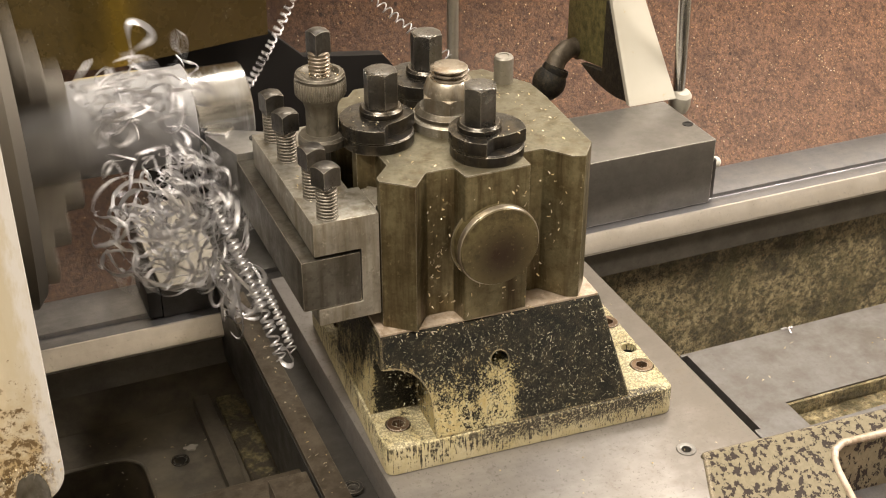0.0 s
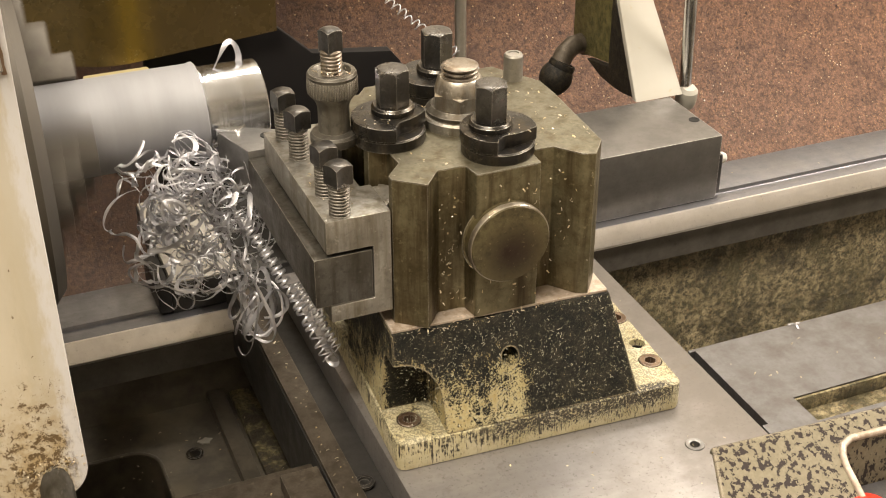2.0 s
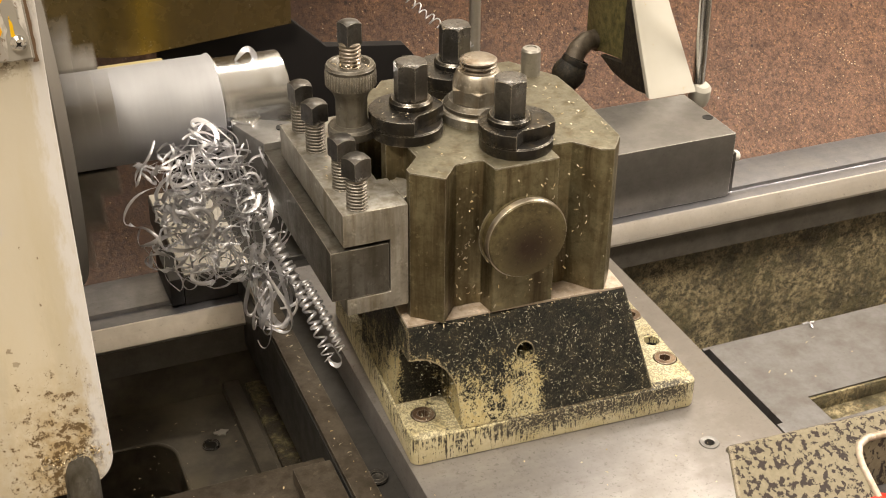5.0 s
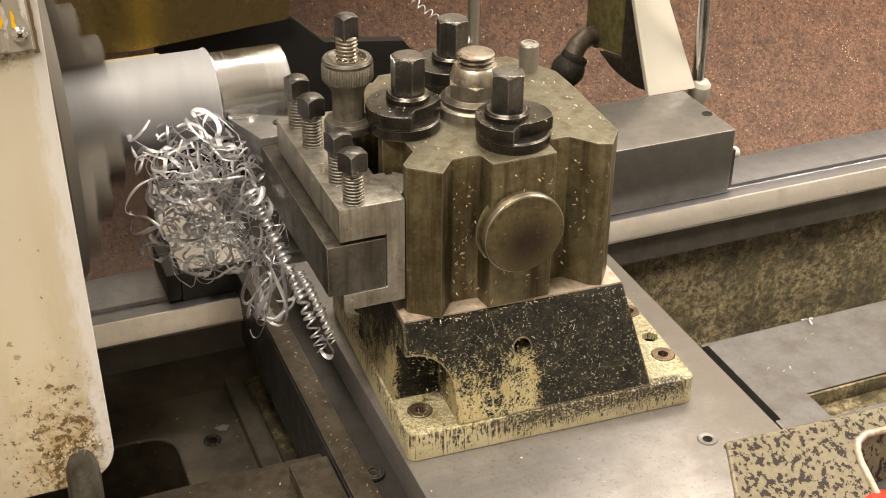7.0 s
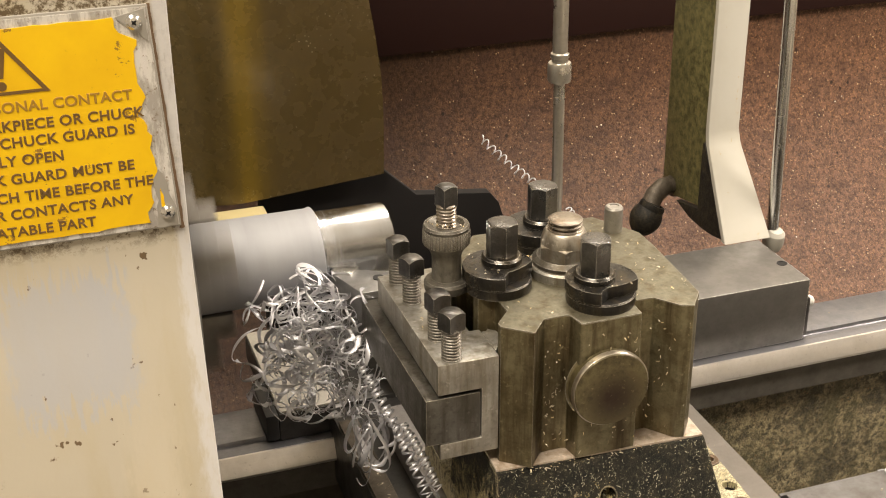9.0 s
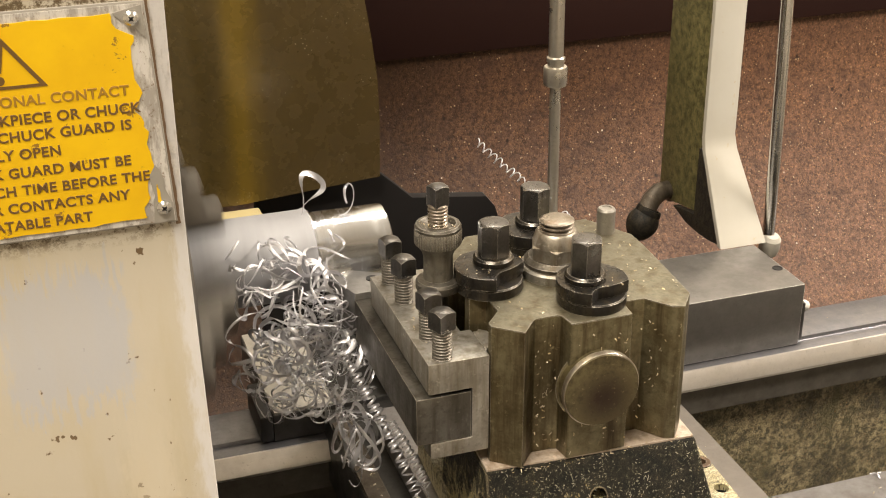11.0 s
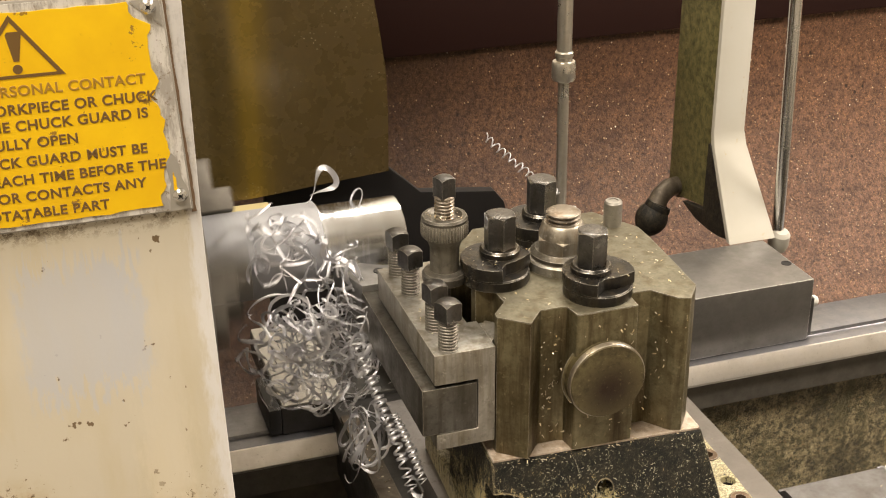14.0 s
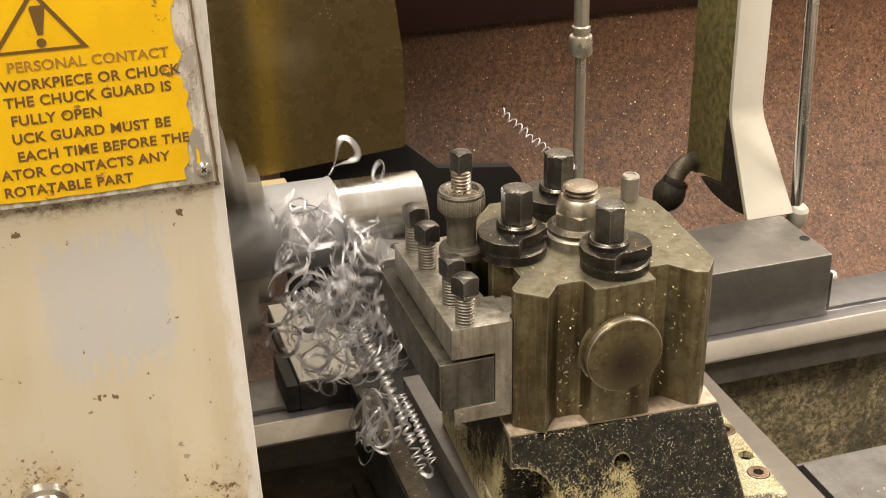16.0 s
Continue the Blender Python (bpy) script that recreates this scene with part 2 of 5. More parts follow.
def riser_paint():
    """Cream-yellow machine paint over black primer: worn away in flecks and down-streaks."""
    m = Mat("chipped_yellow_paint", 0.5, 0.0, 0.14)
    x, z = m.axis("X"), m.axis("Z")
    big = m.noise(18.0, 5, 0.6)
    fleck = m.noise(980.0, 4, 0.8)
    streak = m.noise(1.0, 4, 0.7, m.scaled(620, 620, 60))
    mid = m.noise(120.0, 5, 0.72)
    blot = m.noise(38.0, 4, 0.6)
    # more paint is left towards the pocket, low down on that side, and in one patch below the hole
    near = m.ramp(x, (0.050, 1.0), (0.078, 0.12))
    low = m.math("MULTIPLY", m.ramp(m.math("MULTIPLY", z, 10.0), (0.10, 0.85), (0.24, 0.55), (0.40, 0.16), (0.72, 0.0)), near)
    wob = m.math("MULTIPLY", m.math("ADD", blot, -0.5), 0.022)
    patch = m.math("MULTIPLY", m.ramp(m.math("ABSOLUTE", m.math("ADD", m.math("ADD", x, -0.062), wob)), (0.007, 0.66), (0.018, 0.0)), m.ramp(z, (0.020, 1.0), (0.046, 0.9), (0.0495, 0.0)))
    side = m.math("MULTIPLY", m.ramp(x, (0.042, 0.70), (0.066, 0.0)), m.ramp(z, (0.028, 1.0), (0.050, 0.34), (0.064, 0.0)))
    flank = m.math("MULTIPLY", m.ramp(x, (0.008, 0.70), (0.012, 0.0)), m.ramp(z, (0.040, 1.0), (0.064, 0.25)))
    keep = m.math("MAXIMUM", m.math("MAXIMUM", low, flank), m.math("MAXIMUM", patch, side))
    # the hollow for the corner bolt carries little yellow, mostly black
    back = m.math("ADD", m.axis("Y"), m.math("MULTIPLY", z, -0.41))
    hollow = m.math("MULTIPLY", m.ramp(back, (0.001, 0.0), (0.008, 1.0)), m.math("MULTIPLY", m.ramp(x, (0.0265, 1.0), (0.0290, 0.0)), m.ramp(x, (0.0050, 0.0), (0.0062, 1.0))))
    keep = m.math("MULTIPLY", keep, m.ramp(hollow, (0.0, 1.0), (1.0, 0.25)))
    grain = m.math("ADD", m.math("MULTIPLY", fleck, 0.46), m.math("ADD", m.math("MULTIPLY", streak, 0.22), m.math("MULTIPLY", mid, 0.32)))
    s = m.math("ADD", m.math("MULTIPLY", keep, 0.20), grain)
    paint = m.ramp(s, (0.598, 0.0), (0.614, 1.0))
    yellow = m.mix(m.ramp(big, (0.35, 0.0), (0.7, 1.0)), (0.44, 0.375, 0.190), (0.53, 0.475, 0.290))
    yellow = m.mix(m.ramp(mid, (0.50, 0.0), (0.76, 0.75)), yellow, (0.31, 0.21, 0.065))
    black = m.mix(m.ramp(mid, (0.4, 0.0), (0.7, 1.0)), (0.010, 0.010, 0.009), (0.036, 0.032, 0.022))
    thin = m.ramp(m.noise(640.0, 4, 0.75), (0.57, 0.0), (0.65, 0.6))
    black = m.mix(thin, black, (0.185, 0.178, 0.115))
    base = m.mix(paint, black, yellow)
    worn = m.math("MULTIPLY", m.edges(0.0016), m.ramp(mid, (0.34, 0.3), (0.56, 1.0)))
    m.colour(m.mix(worn, base, (0.36, 0.30, 0.19)))
    m.rough(m.ramp(paint, (0.0, 0.40), (1.0, 0.58)))
    return m.bump(m.math("ADD", m.math("MULTIPLY", paint, 0.8), m.math("MULTIPLY", fleck, 0.9)), 0.8, 0.0010).m


def flange_paint():
    """The same paint, nearly whole on top; the edges are chipped in short upright strokes."""
    m = Mat("worn_yellow_paint", 0.5)
    x, y, z = m.axis("X"), m.axis("Y"), m.axis("Z")
    fleck = m.noise(420.0, 5, 0.72)
    mid = m.noise(75.0, 5, 0.65)
    streak = m.noise(1.0, 4, 0.7, m.scaled(1000, 1000, 75))
    upright = m.ramp(z, (0.0155, 1.0), (0.0172, 0.0))
    top = m.math("ADD", m.math("MULTIPLY", fleck, 0.45), m.math("MULTIPLY", mid, 0.55))
    edge = m.math("ADD", m.math("ADD", m.math("MULTIPLY", fleck, 0.4), m.math("MULTIPLY", streak, 0.6)), m.math("ADD", m.math("MULTIPLY", z, -5.0), 0.035))
    paint = m.mix(upright, m.ramp(top, (0.380, 0.0), (0.402, 1.0)), m.ramp(edge, (0.435, 0.0), (0.465, 1.0)))
    # along the front the black of the body runs down over the upper half of the edge
    front = m.ramp(m.math("ADD", y, m.math("MULTIPLY", x, 0.05)), (0.0030, 1.0), (0.0075, 0.0))
    reach = m.math("MULTIPLY", front, m.ramp(x, (0.030, 0.0), (0.070, 1.0), (0.150, 0.85), (0.158, 0.5)))
    over = m.ramp(m.math("ADD", m.math("MULTIPLY", z, 16.0), m.math("ADD", m.math("MULTIPLY", fleck, 0.35), m.math("MULTIPLY", streak, 0.75))), (0.672, 0.0), (0.706, 1.0))
    speck = m.ramp(m.noise(780.0, 4, 0.78), (0.50, 1.0), (0.57, 0.15))
    worn = m.ramp(m.math("MULTIPLY", m.math("MULTIPLY", reach, over), speck), (0.46, 0.0), (0.62, 1.0))
    paint = m.mix(worn, paint, (0.0, 0.0, 0.0))
    yellow = m.mix(m.ramp(mid, (0.35, 0.0), (0.7, 1.0)), (0.53, 0.47, 0.265), (0.62, 0.57, 0.40))
    yellow = m.mix(m.ramp(m.noise(190.0, 4), (0.50, 0.0), (0.72, 0.4)), yellow, (0.36, 0.26, 0.11))
    m.colour(m.mix(paint, (0.045, 0.038, 0.026), yellow))
    return m.bump(m.math("ADD", paint, m.math("MULTIPLY", fleck, 0.7)), 0.7, 0.0009).m


def mottled_cover():
    m = Mat("mottled_cream_paint", 0.6, 0.0, 0.15)
    b = m.noise(300.0, 4, 0.62, m.scaled(1.0, 1.0, 0.55))
    f = m.noise(420.0, 5, 0.7)
    paint = m.ramp(m.math("ADD", m.math("MULTIPLY", b, 0.80), m.math("MULTIPLY", f, 0.20)), (0.462, 0.0), (0.480, 1.0))
    cream = m.mix(m.ramp(f, (0.3, 0.0), (0.7, 1.0)), (0.235, 0.208, 0.145), (0.165, 0.145, 0.098))
    base = m.mix(paint, (0.034, 0.026, 0.023), cream)
    m.colour(m.mix(m.math("MULTIPLY", m.edges(0.003), m.ramp(f, (0.3, 0.4), (0.55, 1.0))), base, (0.40, 0.35, 0.27)))
    return m.bump(m.math("ADD", paint, m.math("MULTIPLY", f, 0.5)), 0.5, 0.0006).m


def guard_paint():
    """Old cream enamel: yellowed, rubbed bare in a patch, dirt runs and small dark nicks."""
    m = Mat("cream_guard_enamel", 0.34)
    big = m.noise(7.0, 4, 0.55)
    run = m.noise(1.0, 4, 0.6, m.scaled(34, 34, 3.5))
    nick = m.noise(130.0, 3, 0.6)
    fine = m.noise(420.0, 3, 0.6)
    base = m.mix(m.ramp(big, (0.35, 0.0), (0.65, 1.0)), (0.470, 0.432, 0.352), (0.434, 0.392, 0.305))
    base = m.mix(m.ramp(run, (0.50, 0.0), (0.72, 0.55)), base, (0.40, 0.333, 0.20))
    base = m.mix(m.ramp(nick, (0.695, 0.0), (0.715, 1.0)), base, (0.12, 0.08, 0.04))
    x, z = m.axis("X"), m.axis("Z")
    edge = m.noise(1.0, 5, 0.7, m.scaled(260, 260, 40))
    w = m.math("MULTIPLY", m.math("ADD", edge, -0.5), 0.03)
    brush = m.math("MULTIPLY", m.math("ADD", m.noise(1.0, 4, 0.65, m.scaled(420, 420, 26)), -0.5), 0.075)
    inx = m.ramp(m.math("ABSOLUTE", m.math("ADD", m.math("ADD", x, 0.2120), w)), (0.023, 1.0), (0.028, 0.0))
    inz = m.ramp(m.math("ABSOLUTE", m.math("ADD", m.math("ADD", z, -0.200), brush)), (0.026, 1.0), (0.031, 0.0))
    rub = m.math("MULTIPLY", m.math("MULTIPLY", inx, inz), m.ramp(run, (0.3, 0.95), (0.65, 0.7)))
    base = m.mix(rub, base, (0.395, 0.398, 0.412))
    pale = m.math("MULTIPLY", m.ramp(m.math("ABSOLUTE", m.math("ADD", m.math("ADD", x, 0.183), w)), (0.006, 0.55), (0.014, 0.0)), m.ramp(z, (0.11, 1.0), (0.19, 0.0)))
    base = m.mix(pale, base, (0.56, 0.50, 0.38))
    px, pz = m.math("ADD", x, 0.172), m.math("MULTIPLY", m.math("ADD", z, -0.078), 0.8)
    pin = m.math("SQRT", m.math("ADD", m.math("MULTIPLY", px, px), m.math("MULTIPLY", pz, pz)))
    qx, qz = m.math("ADD", x, 0.2515), m.math("ADD", z, -0.119)
    nut = m.math("SQRT", m.math("ADD", m.math("MULTIPLY", qx, qx), m.math("MULTIPLY", qz, qz)))
    near = m.math("MINIMUM", pin, m.math("ADD", m.math("MULTIPLY", nut, 1.5), 0.004))
    spots = m.noise(300.0, 6, 0.8)
    soft = m.ramp(near, (0.010, 0.75), (0.040, 0.0))
    base = m.mix(m.math("MULTIPLY", soft, m.ramp(m.noise(120.0, 4, 0.7), (0.35, 0.0), (0.6, 1.0))), base, (0.30, 0.205, 0.075))
    grime = m.ramp(m.math("ADD", spots, m.math("MULTIPLY", near, -4.8)), (0.440, 0.0), (0.475, 1.0))
    base = m.mix(grime, base, (0.105, 0.066, 0.026))
    under = m.math("MULTIPLY", m.ramp(z, (0.2390, 0.0), (0.2455, 1.0)), m.ramp(m.noise(260.0, 6, 0.78), (0.46, 0.0), (0.56, 1.0)))
    base = m.mix(under, base, (0.10, 0.07, 0.035))
    worn = m.math("MULTIPLY", m.ramp(m.math("ADD", m.math("ADD", x, 1.0), m.math("MULTIPLY", w, 0.4)), (0.8370, 0.0), (0.8395, 0.9)), m.ramp(edge, (0.34, 0.55), (0.50, 1.0)))
    base = m.mix(worn, base, (0.53, 0.52, 0.51))
    m.colour(base)
    m.rough(m.ramp(big, (0.3, 0.30), (0.7, 0.46)))
    return m.bump(m.math("ADD", fine, nick), 0.08, 0.0006).m


def label_yellow():
    m = Mat("yellow_label", 0.48, 0.0, 0.28)
    b = m.noise(40.0, 5, 0.6)
    base = m.mix(m.ramp(b, (0.35, 0.0), (0.7, 1.0)), (0.86, 0.550, 0.006), (0.78, 0.470, 0.006))
    base = m.mix(m.ramp(m.noise(260.0, 4, 0.7), (0.66, 0.0), (0.76, 0.5)), base, (0.45, 0.25, 0.02))
    scuff = m.math("MULTIPLY", m.ramp(m.noise(75.0, 5, 0.75), (0.645, 0.0), (0.665, 0.9)), m.ramp(m.noise(600.0, 3), (0.35, 0.4), (0.55, 1.0)))
    base = m.mix(scuff, base, (0.26, 0.145, 0.03))
    m.colour(base)
    return m.bump(m.noise(300.0, 3), 0.08, 0.0003).m


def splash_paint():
    """Brown backsplash, oily, rust-dusted and full of bright chips, with light painted in low and right."""
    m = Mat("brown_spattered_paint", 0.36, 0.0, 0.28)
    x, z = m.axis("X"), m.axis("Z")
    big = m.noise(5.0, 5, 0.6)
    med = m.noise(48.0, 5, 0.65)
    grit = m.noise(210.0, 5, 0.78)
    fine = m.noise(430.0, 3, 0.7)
    # light falloff painted in with the spatter: paler towards the right and low down
    dusty_lit = m.math("ADD", m.math("MULTIPLY", x, 0.95), m.math("ADD", m.math("MULTIPLY", z, -0.60), m.math("MULTIPLY", m.math("ADD", big, -0.5), 0.55)))
    dust_lit = m.ramp(m.math("ADD", dusty_lit, 0.62), (0.14, 0.0), (0.62, 1.0))
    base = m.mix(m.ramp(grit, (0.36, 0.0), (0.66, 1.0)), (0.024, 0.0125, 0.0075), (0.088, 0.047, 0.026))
    base = m.mix(m.math("MULTIPLY", dust_lit, m.ramp(grit, (0.42, 0.25), (0.58, 1.0))), base, (0.170, 0.090, 0.056))
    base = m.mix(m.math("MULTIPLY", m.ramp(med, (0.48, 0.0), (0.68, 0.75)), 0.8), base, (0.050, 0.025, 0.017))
    rust = m.math("MULTIPLY", m.ramp(fine, (0.56, 0.0), (0.64, 0.9)), m.math("MULTIPLY", dust_lit, m.ramp(med, (0.36, 1.0), (0.62, 0.35))))
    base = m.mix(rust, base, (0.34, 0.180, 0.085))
    tan = m.math("MULTIPLY", m.ramp(m.voronoi(205.0), (0.12, 1.0), (0.22, 0.0)), m.math("MULTIPLY", m.ramp(m.noise(95.0, 3, 0.6), (0.52, 0.0), (0.60, 0.9)), m.ramp(dust_lit, (0.0, 0.35), (0.7, 1.0))))
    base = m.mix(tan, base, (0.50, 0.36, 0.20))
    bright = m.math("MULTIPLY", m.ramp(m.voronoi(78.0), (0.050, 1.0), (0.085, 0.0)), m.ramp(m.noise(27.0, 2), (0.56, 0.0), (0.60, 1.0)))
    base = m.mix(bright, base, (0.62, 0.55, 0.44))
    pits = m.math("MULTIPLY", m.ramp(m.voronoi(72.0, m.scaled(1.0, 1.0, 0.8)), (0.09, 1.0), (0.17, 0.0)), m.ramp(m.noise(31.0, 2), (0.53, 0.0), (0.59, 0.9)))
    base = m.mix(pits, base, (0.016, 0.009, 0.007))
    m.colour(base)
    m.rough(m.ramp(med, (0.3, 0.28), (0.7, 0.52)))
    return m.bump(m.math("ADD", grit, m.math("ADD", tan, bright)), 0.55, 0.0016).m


def rusty_wall():
    """Rough casting caked with oily, rusty grit."""
    m = Mat("gritty_oily_casting", 0.5)
    a = m.noise(215.0, 6, 0.82)
    c = m.noise(120.0, 4, 0.6)
    b = m.noise(1.0, 5, 0.65, m.scaled(40, 40, 16))
    d = m.voronoi(240.0)
    base = m.mix(m.ramp(a, (0.43, 0.0), (0.58, 1.0)), (0.078, 0.065, 0.032), (0.52, 0.43, 0.25))
    base = m.mix(m.ramp(b, (0.46, 0.0), (0.64, 0.8)), base, (0.115, 0.10, 0.045))
    base = m.mix(m.math("MULTIPLY", m.ramp(d, (0.12, 0.9), (0.24, 0.0)), m.ramp(c, (0.48, 0.0), (0.6, 1.0))), base, (0.34, 0.19, 0.08))
    blot = m.noise(26.0, 6, 0.7)
    base = m.mix(m.ramp(blot, (0.50, 0.0), (0.60, 0.75)), base, (0.055, 0.045, 0.022))
    m.colour(base)
    m.rough(m.ramp(a, (0.3, 0.32), (0.7, 0.6)))
    return m.bump(m.math("ADD", a, c), 1.0, 0.0032).m


def dark_casting():
    m = Mat("oily_dark_casting", 0.42)
    a = m.noise(60.0, 6, 0.65)
    b = m.noise(14.0, 4, 0.6)
    base = m.mix(m.ramp(a, (0.4, 0.0), (0.7, 1.0)), (0.090, 0.080, 0.064), (0.170, 0.150, 0.117))
    m.colour(m.mix(m.ramp(b, (0.5, 0.0), (0.72, 0.7)), base, (0.23, 0.195, 0.13)))
    m.rough(m.ramp(a, (0.3, 0.28), (0.7, 0.55)))
    return m.bump(a, 0.4, 0.001).m


def olive_sheet():
    m = Mat("olive_oily_sheet", 0.22, 0.35)
    a = m.noise(9.0, 4, 0.6)
    sp = m.voronoi(330.0)
    keep = m.noise(70.0, 3)
    base = m.mix(m.ramp(a, (0.35, 0.0), (0.7, 1.0)), (0.112, 0.078, 0.024), (0.080, 0.057, 0.021))
    base = m.mix(m.ramp(m.noise(240.0, 4, 0.7), (0.45, 0.0), (0.7, 0.6)), base, (0.045, 0.035, 0.012))
    film = m.ramp(m.math("ADD", m.axis("X"), m.math("MULTIPLY", a, 0.10)), (0.06, 0.0), (0.17, 0.7))
    base = m.mix(film, base, (0.082, 0.056, 0.022))
    # golden reflection down the bend, painted as a wavy mustard band
    wave = m.math("MULTIPLY", m.math("ADD", m.noise(1.0, 4, 0.6, m.scaled(60, 60, 5)), -0.5), 0.02)
    band = m.ramp(m.math("ABSOLUTE", m.math("ADD", m.math("ADD", m.axis("X"), -0.048), wave)), (0.004, 0.6), (0.017, 0.0))
    base = m.mix(band, base, (0.215, 0.140, 0.012))
    fl = m.math("MULTIPLY", m.ramp(sp, (0.12, 1.0), (0.20, 0.0)), m.ramp(keep, (0.58, 0.0), (0.66, 0.9)))
    m.colour(m.mix(fl, base, (0.45, 0.40, 0.29)))
    m.rough(m.ramp(m.noise(80.0, 5), (0.3, 0.18), (0.7, 0.36)))
    return m.bump(m.noise(200.0, 4), 0.12, 0.0006).m


def mossy_casting():
    m = Mat("olive_dirty_casting", 0.5)
    a = m.noise(150.0, 6, 0.78)
    m.colour(m.mix(m.ramp(a, (0.40, 0.0), (0.62, 1.0)), (0.062, 0.058, 0.020), (0.185, 0.166, 0.068)))
    return m.bump(a, 0.5, 0.0012).m


def cream_enamel():
    m = Mat("cream_enamel", 0.34)
    a = m.noise(12.0, 5, 0.6)
    b = m.noise(95.0, 4, 0.65)
    base = m.mix(m.ramp(a, (0.35, 0.0), (0.7, 1.0)), (0.445, 0.432, 0.385), (0.40, 0.378, 0.32))
    m.colour(m.mix(m.ramp(b, (0.64, 0.0), (0.70, 0.7)), base, (0.40, 0.31, 0.16)))
    return m.bump(b, 0.08, 0.0005).m


def room_paint(name, c, spec=0.5):
    m = Mat(name, 0.8, 0.0, spec)
    a = m.noise(2.5, 5, 0.6)
    m.colour(m.mix(m.ramp(a, (0.35, 0.0), (0.7, 1.0)), c, tuple(0.85 * x for x in c)))
    return m.m


def scuffed_paper():
    """White backing paper, scuffed grey and freckled with rust."""
    m = Mat("scuffed_paper", 0.6)
    a, b = m.noise(1.0, 5, 0.7, m.scaled(260, 260, 70)), m.noise(420.0, 5, 0.75)
    base = m.mix(m.ramp(a, (0.44, 0.0), (0.58, 1.0)), (0.62, 0.60, 0.56), (0.36, 0.335, 0.30))
    m.colour(m.mix(m.ramp(b, (0.58, 0.0), (0.66, 0.8)), base, (0.17, 0.11, 0.06)))
    return m.bump(b, 0.3, 0.0004).m


def grimy_plastic():
    m = Mat("grimy_black_plastic", 0.6, 0.0, 0.3)
    a = m.noise(170.0, 6, 0.75)
    m.colour(m.mix(m.ramp(a, (0.46, 0.0), (0.66, 0.8)), (0.009, 0.008, 0.007), (0.046, 0.038, 0.022)))
    return m.bump(a, 0.5, 0.0012).m


GRIMY, TORN = grimy_plastic(), scuffed_paper()
RISER, FLANGE, COVER, GUARD, LABEL = riser_paint(), flange_paint(), mottled_cover(), guard_paint(), label_yellow()
def sludge():
    """Oily casting under a broken crust of olive chips and grit."""
    m = Mat("sludgy_casting", 0.45)
    a, b, c = m.noise(48.0, 6, 0.75), m.noise(380.0, 4, 0.75), m.noise(130.0, 4, 0.7)
    crust = m.mix(m.ramp(b, (0.4, 0.0), (0.62, 1.0)), (0.090, 0.078, 0.038), (0.30, 0.26, 0.14))
    m.colour(m.mix(m.ramp(m.math("ADD", m.math("MULTIPLY", a, 0.7), m.math("MULTIPLY", c, 0.3)), (0.47, 0.0), (0.55, 1.0)), (0.060, 0.050, 0.036), crust))
    return m.bump(m.math("ADD", b, c), 0.8, 0.0016).m


SLUDGE = sludge()
SPLASH, GRIT, CASTING, OLIVE, MOSS, CREAM = splash_paint(), rusty_wall(), dark_casting(), olive_sheet(), mossy_casting(), cream_enamel()
MAROON_SHADE = room_paint("maroon_shade", (0.024, 0.0095, 0.0075), 0.12)
ROOM = room_paint("workshop_wall_paint", (0.68, 0.63, 0.54))
CEIL = room_paint("ceiling_paint", (0.7, 0.68, 0.62))
CONCRETE = room_paint("concrete", (0.30, 0.28, 0.25))
INK = Mat("brown_black_ink", 0.5).colour((0.150, 0.082, 0.020)).m
FADED = Mat("faded_ink", 0.5).colour((0.36, 0.20, 0.02)).m
RUST = room_paint("rusty_dirt", (0.16, 0.10, 0.055))
GREY_BACK = room_paint("bare_grey_plate", (0.33, 0.31, 0.27))
RED = Mat("red_plastic", 0.3).colour((0.62, 0.03, 0.015)).m
WHITE = room_paint("white_plastic", (0.70, 0.68, 0.63))
PALE = room_paint("pale_yellow_paint", (0.45, 0.38, 0.19))

# ---- building helpers ----
HOME = {}  # where each thing's own origin stands


def thing(name, at, label, category, group="", kind=""):
    ob = new(name)
    ob.location = at
    ob.empty_display_size = 0.02
    HOME[ob.name] = Vector(at)
    return tagged(ob, label, category, group, kind)


def part(name, bm, material, parent, label="", smooth=True, kind=""):
    """Links a bmesh, written in the place's metres, as one mesh object under a thing or a part."""
    home = HOME[parent.name]
    bmesh.ops.translate(bm, verts=bm.verts, vec=-home)
    bmesh.ops.recalc_face_normals(bm, faces=bm.faces)
    me = bpy.data.meshes.new(name)
    bm.to_mesh(me)
    bm.free()
    me.materials.append(material)
    if smooth:
        me.shade_smooth()
        me.set_sharp_from_angle(angle=radians(32))
    ob = new(name, me)
    ob.parent = parent
    HOME[ob.name] = home
    return tagged(ob, label, kind=kind)


def bevelled(bm, width, segments=2, angle=30):
    edges = [e for e in bm.edges if len(e.link_faces) == 2 and e.calc_face_angle(0) > radians(angle)]
    if width > 0 and edges:
        bmesh.ops.bevel(bm, geom=edges, offset=width, segments=segments, profile=0.6, affect="EDGES", clamp_overlap=True)
    return bm


def box(x0, x1, y0, y1, z0, z1, bev=0.0008):
    bm = bmesh.new()
    bmesh.ops.create_cube(bm, size=1)
    for v in bm.verts:
        v.co = Vector((x0 if v.co.x < 0 else x1, y0 if v.co.y < 0 else y1, z0 if v.co.z < 0 else z1))
    return bevelled(bm, bev)


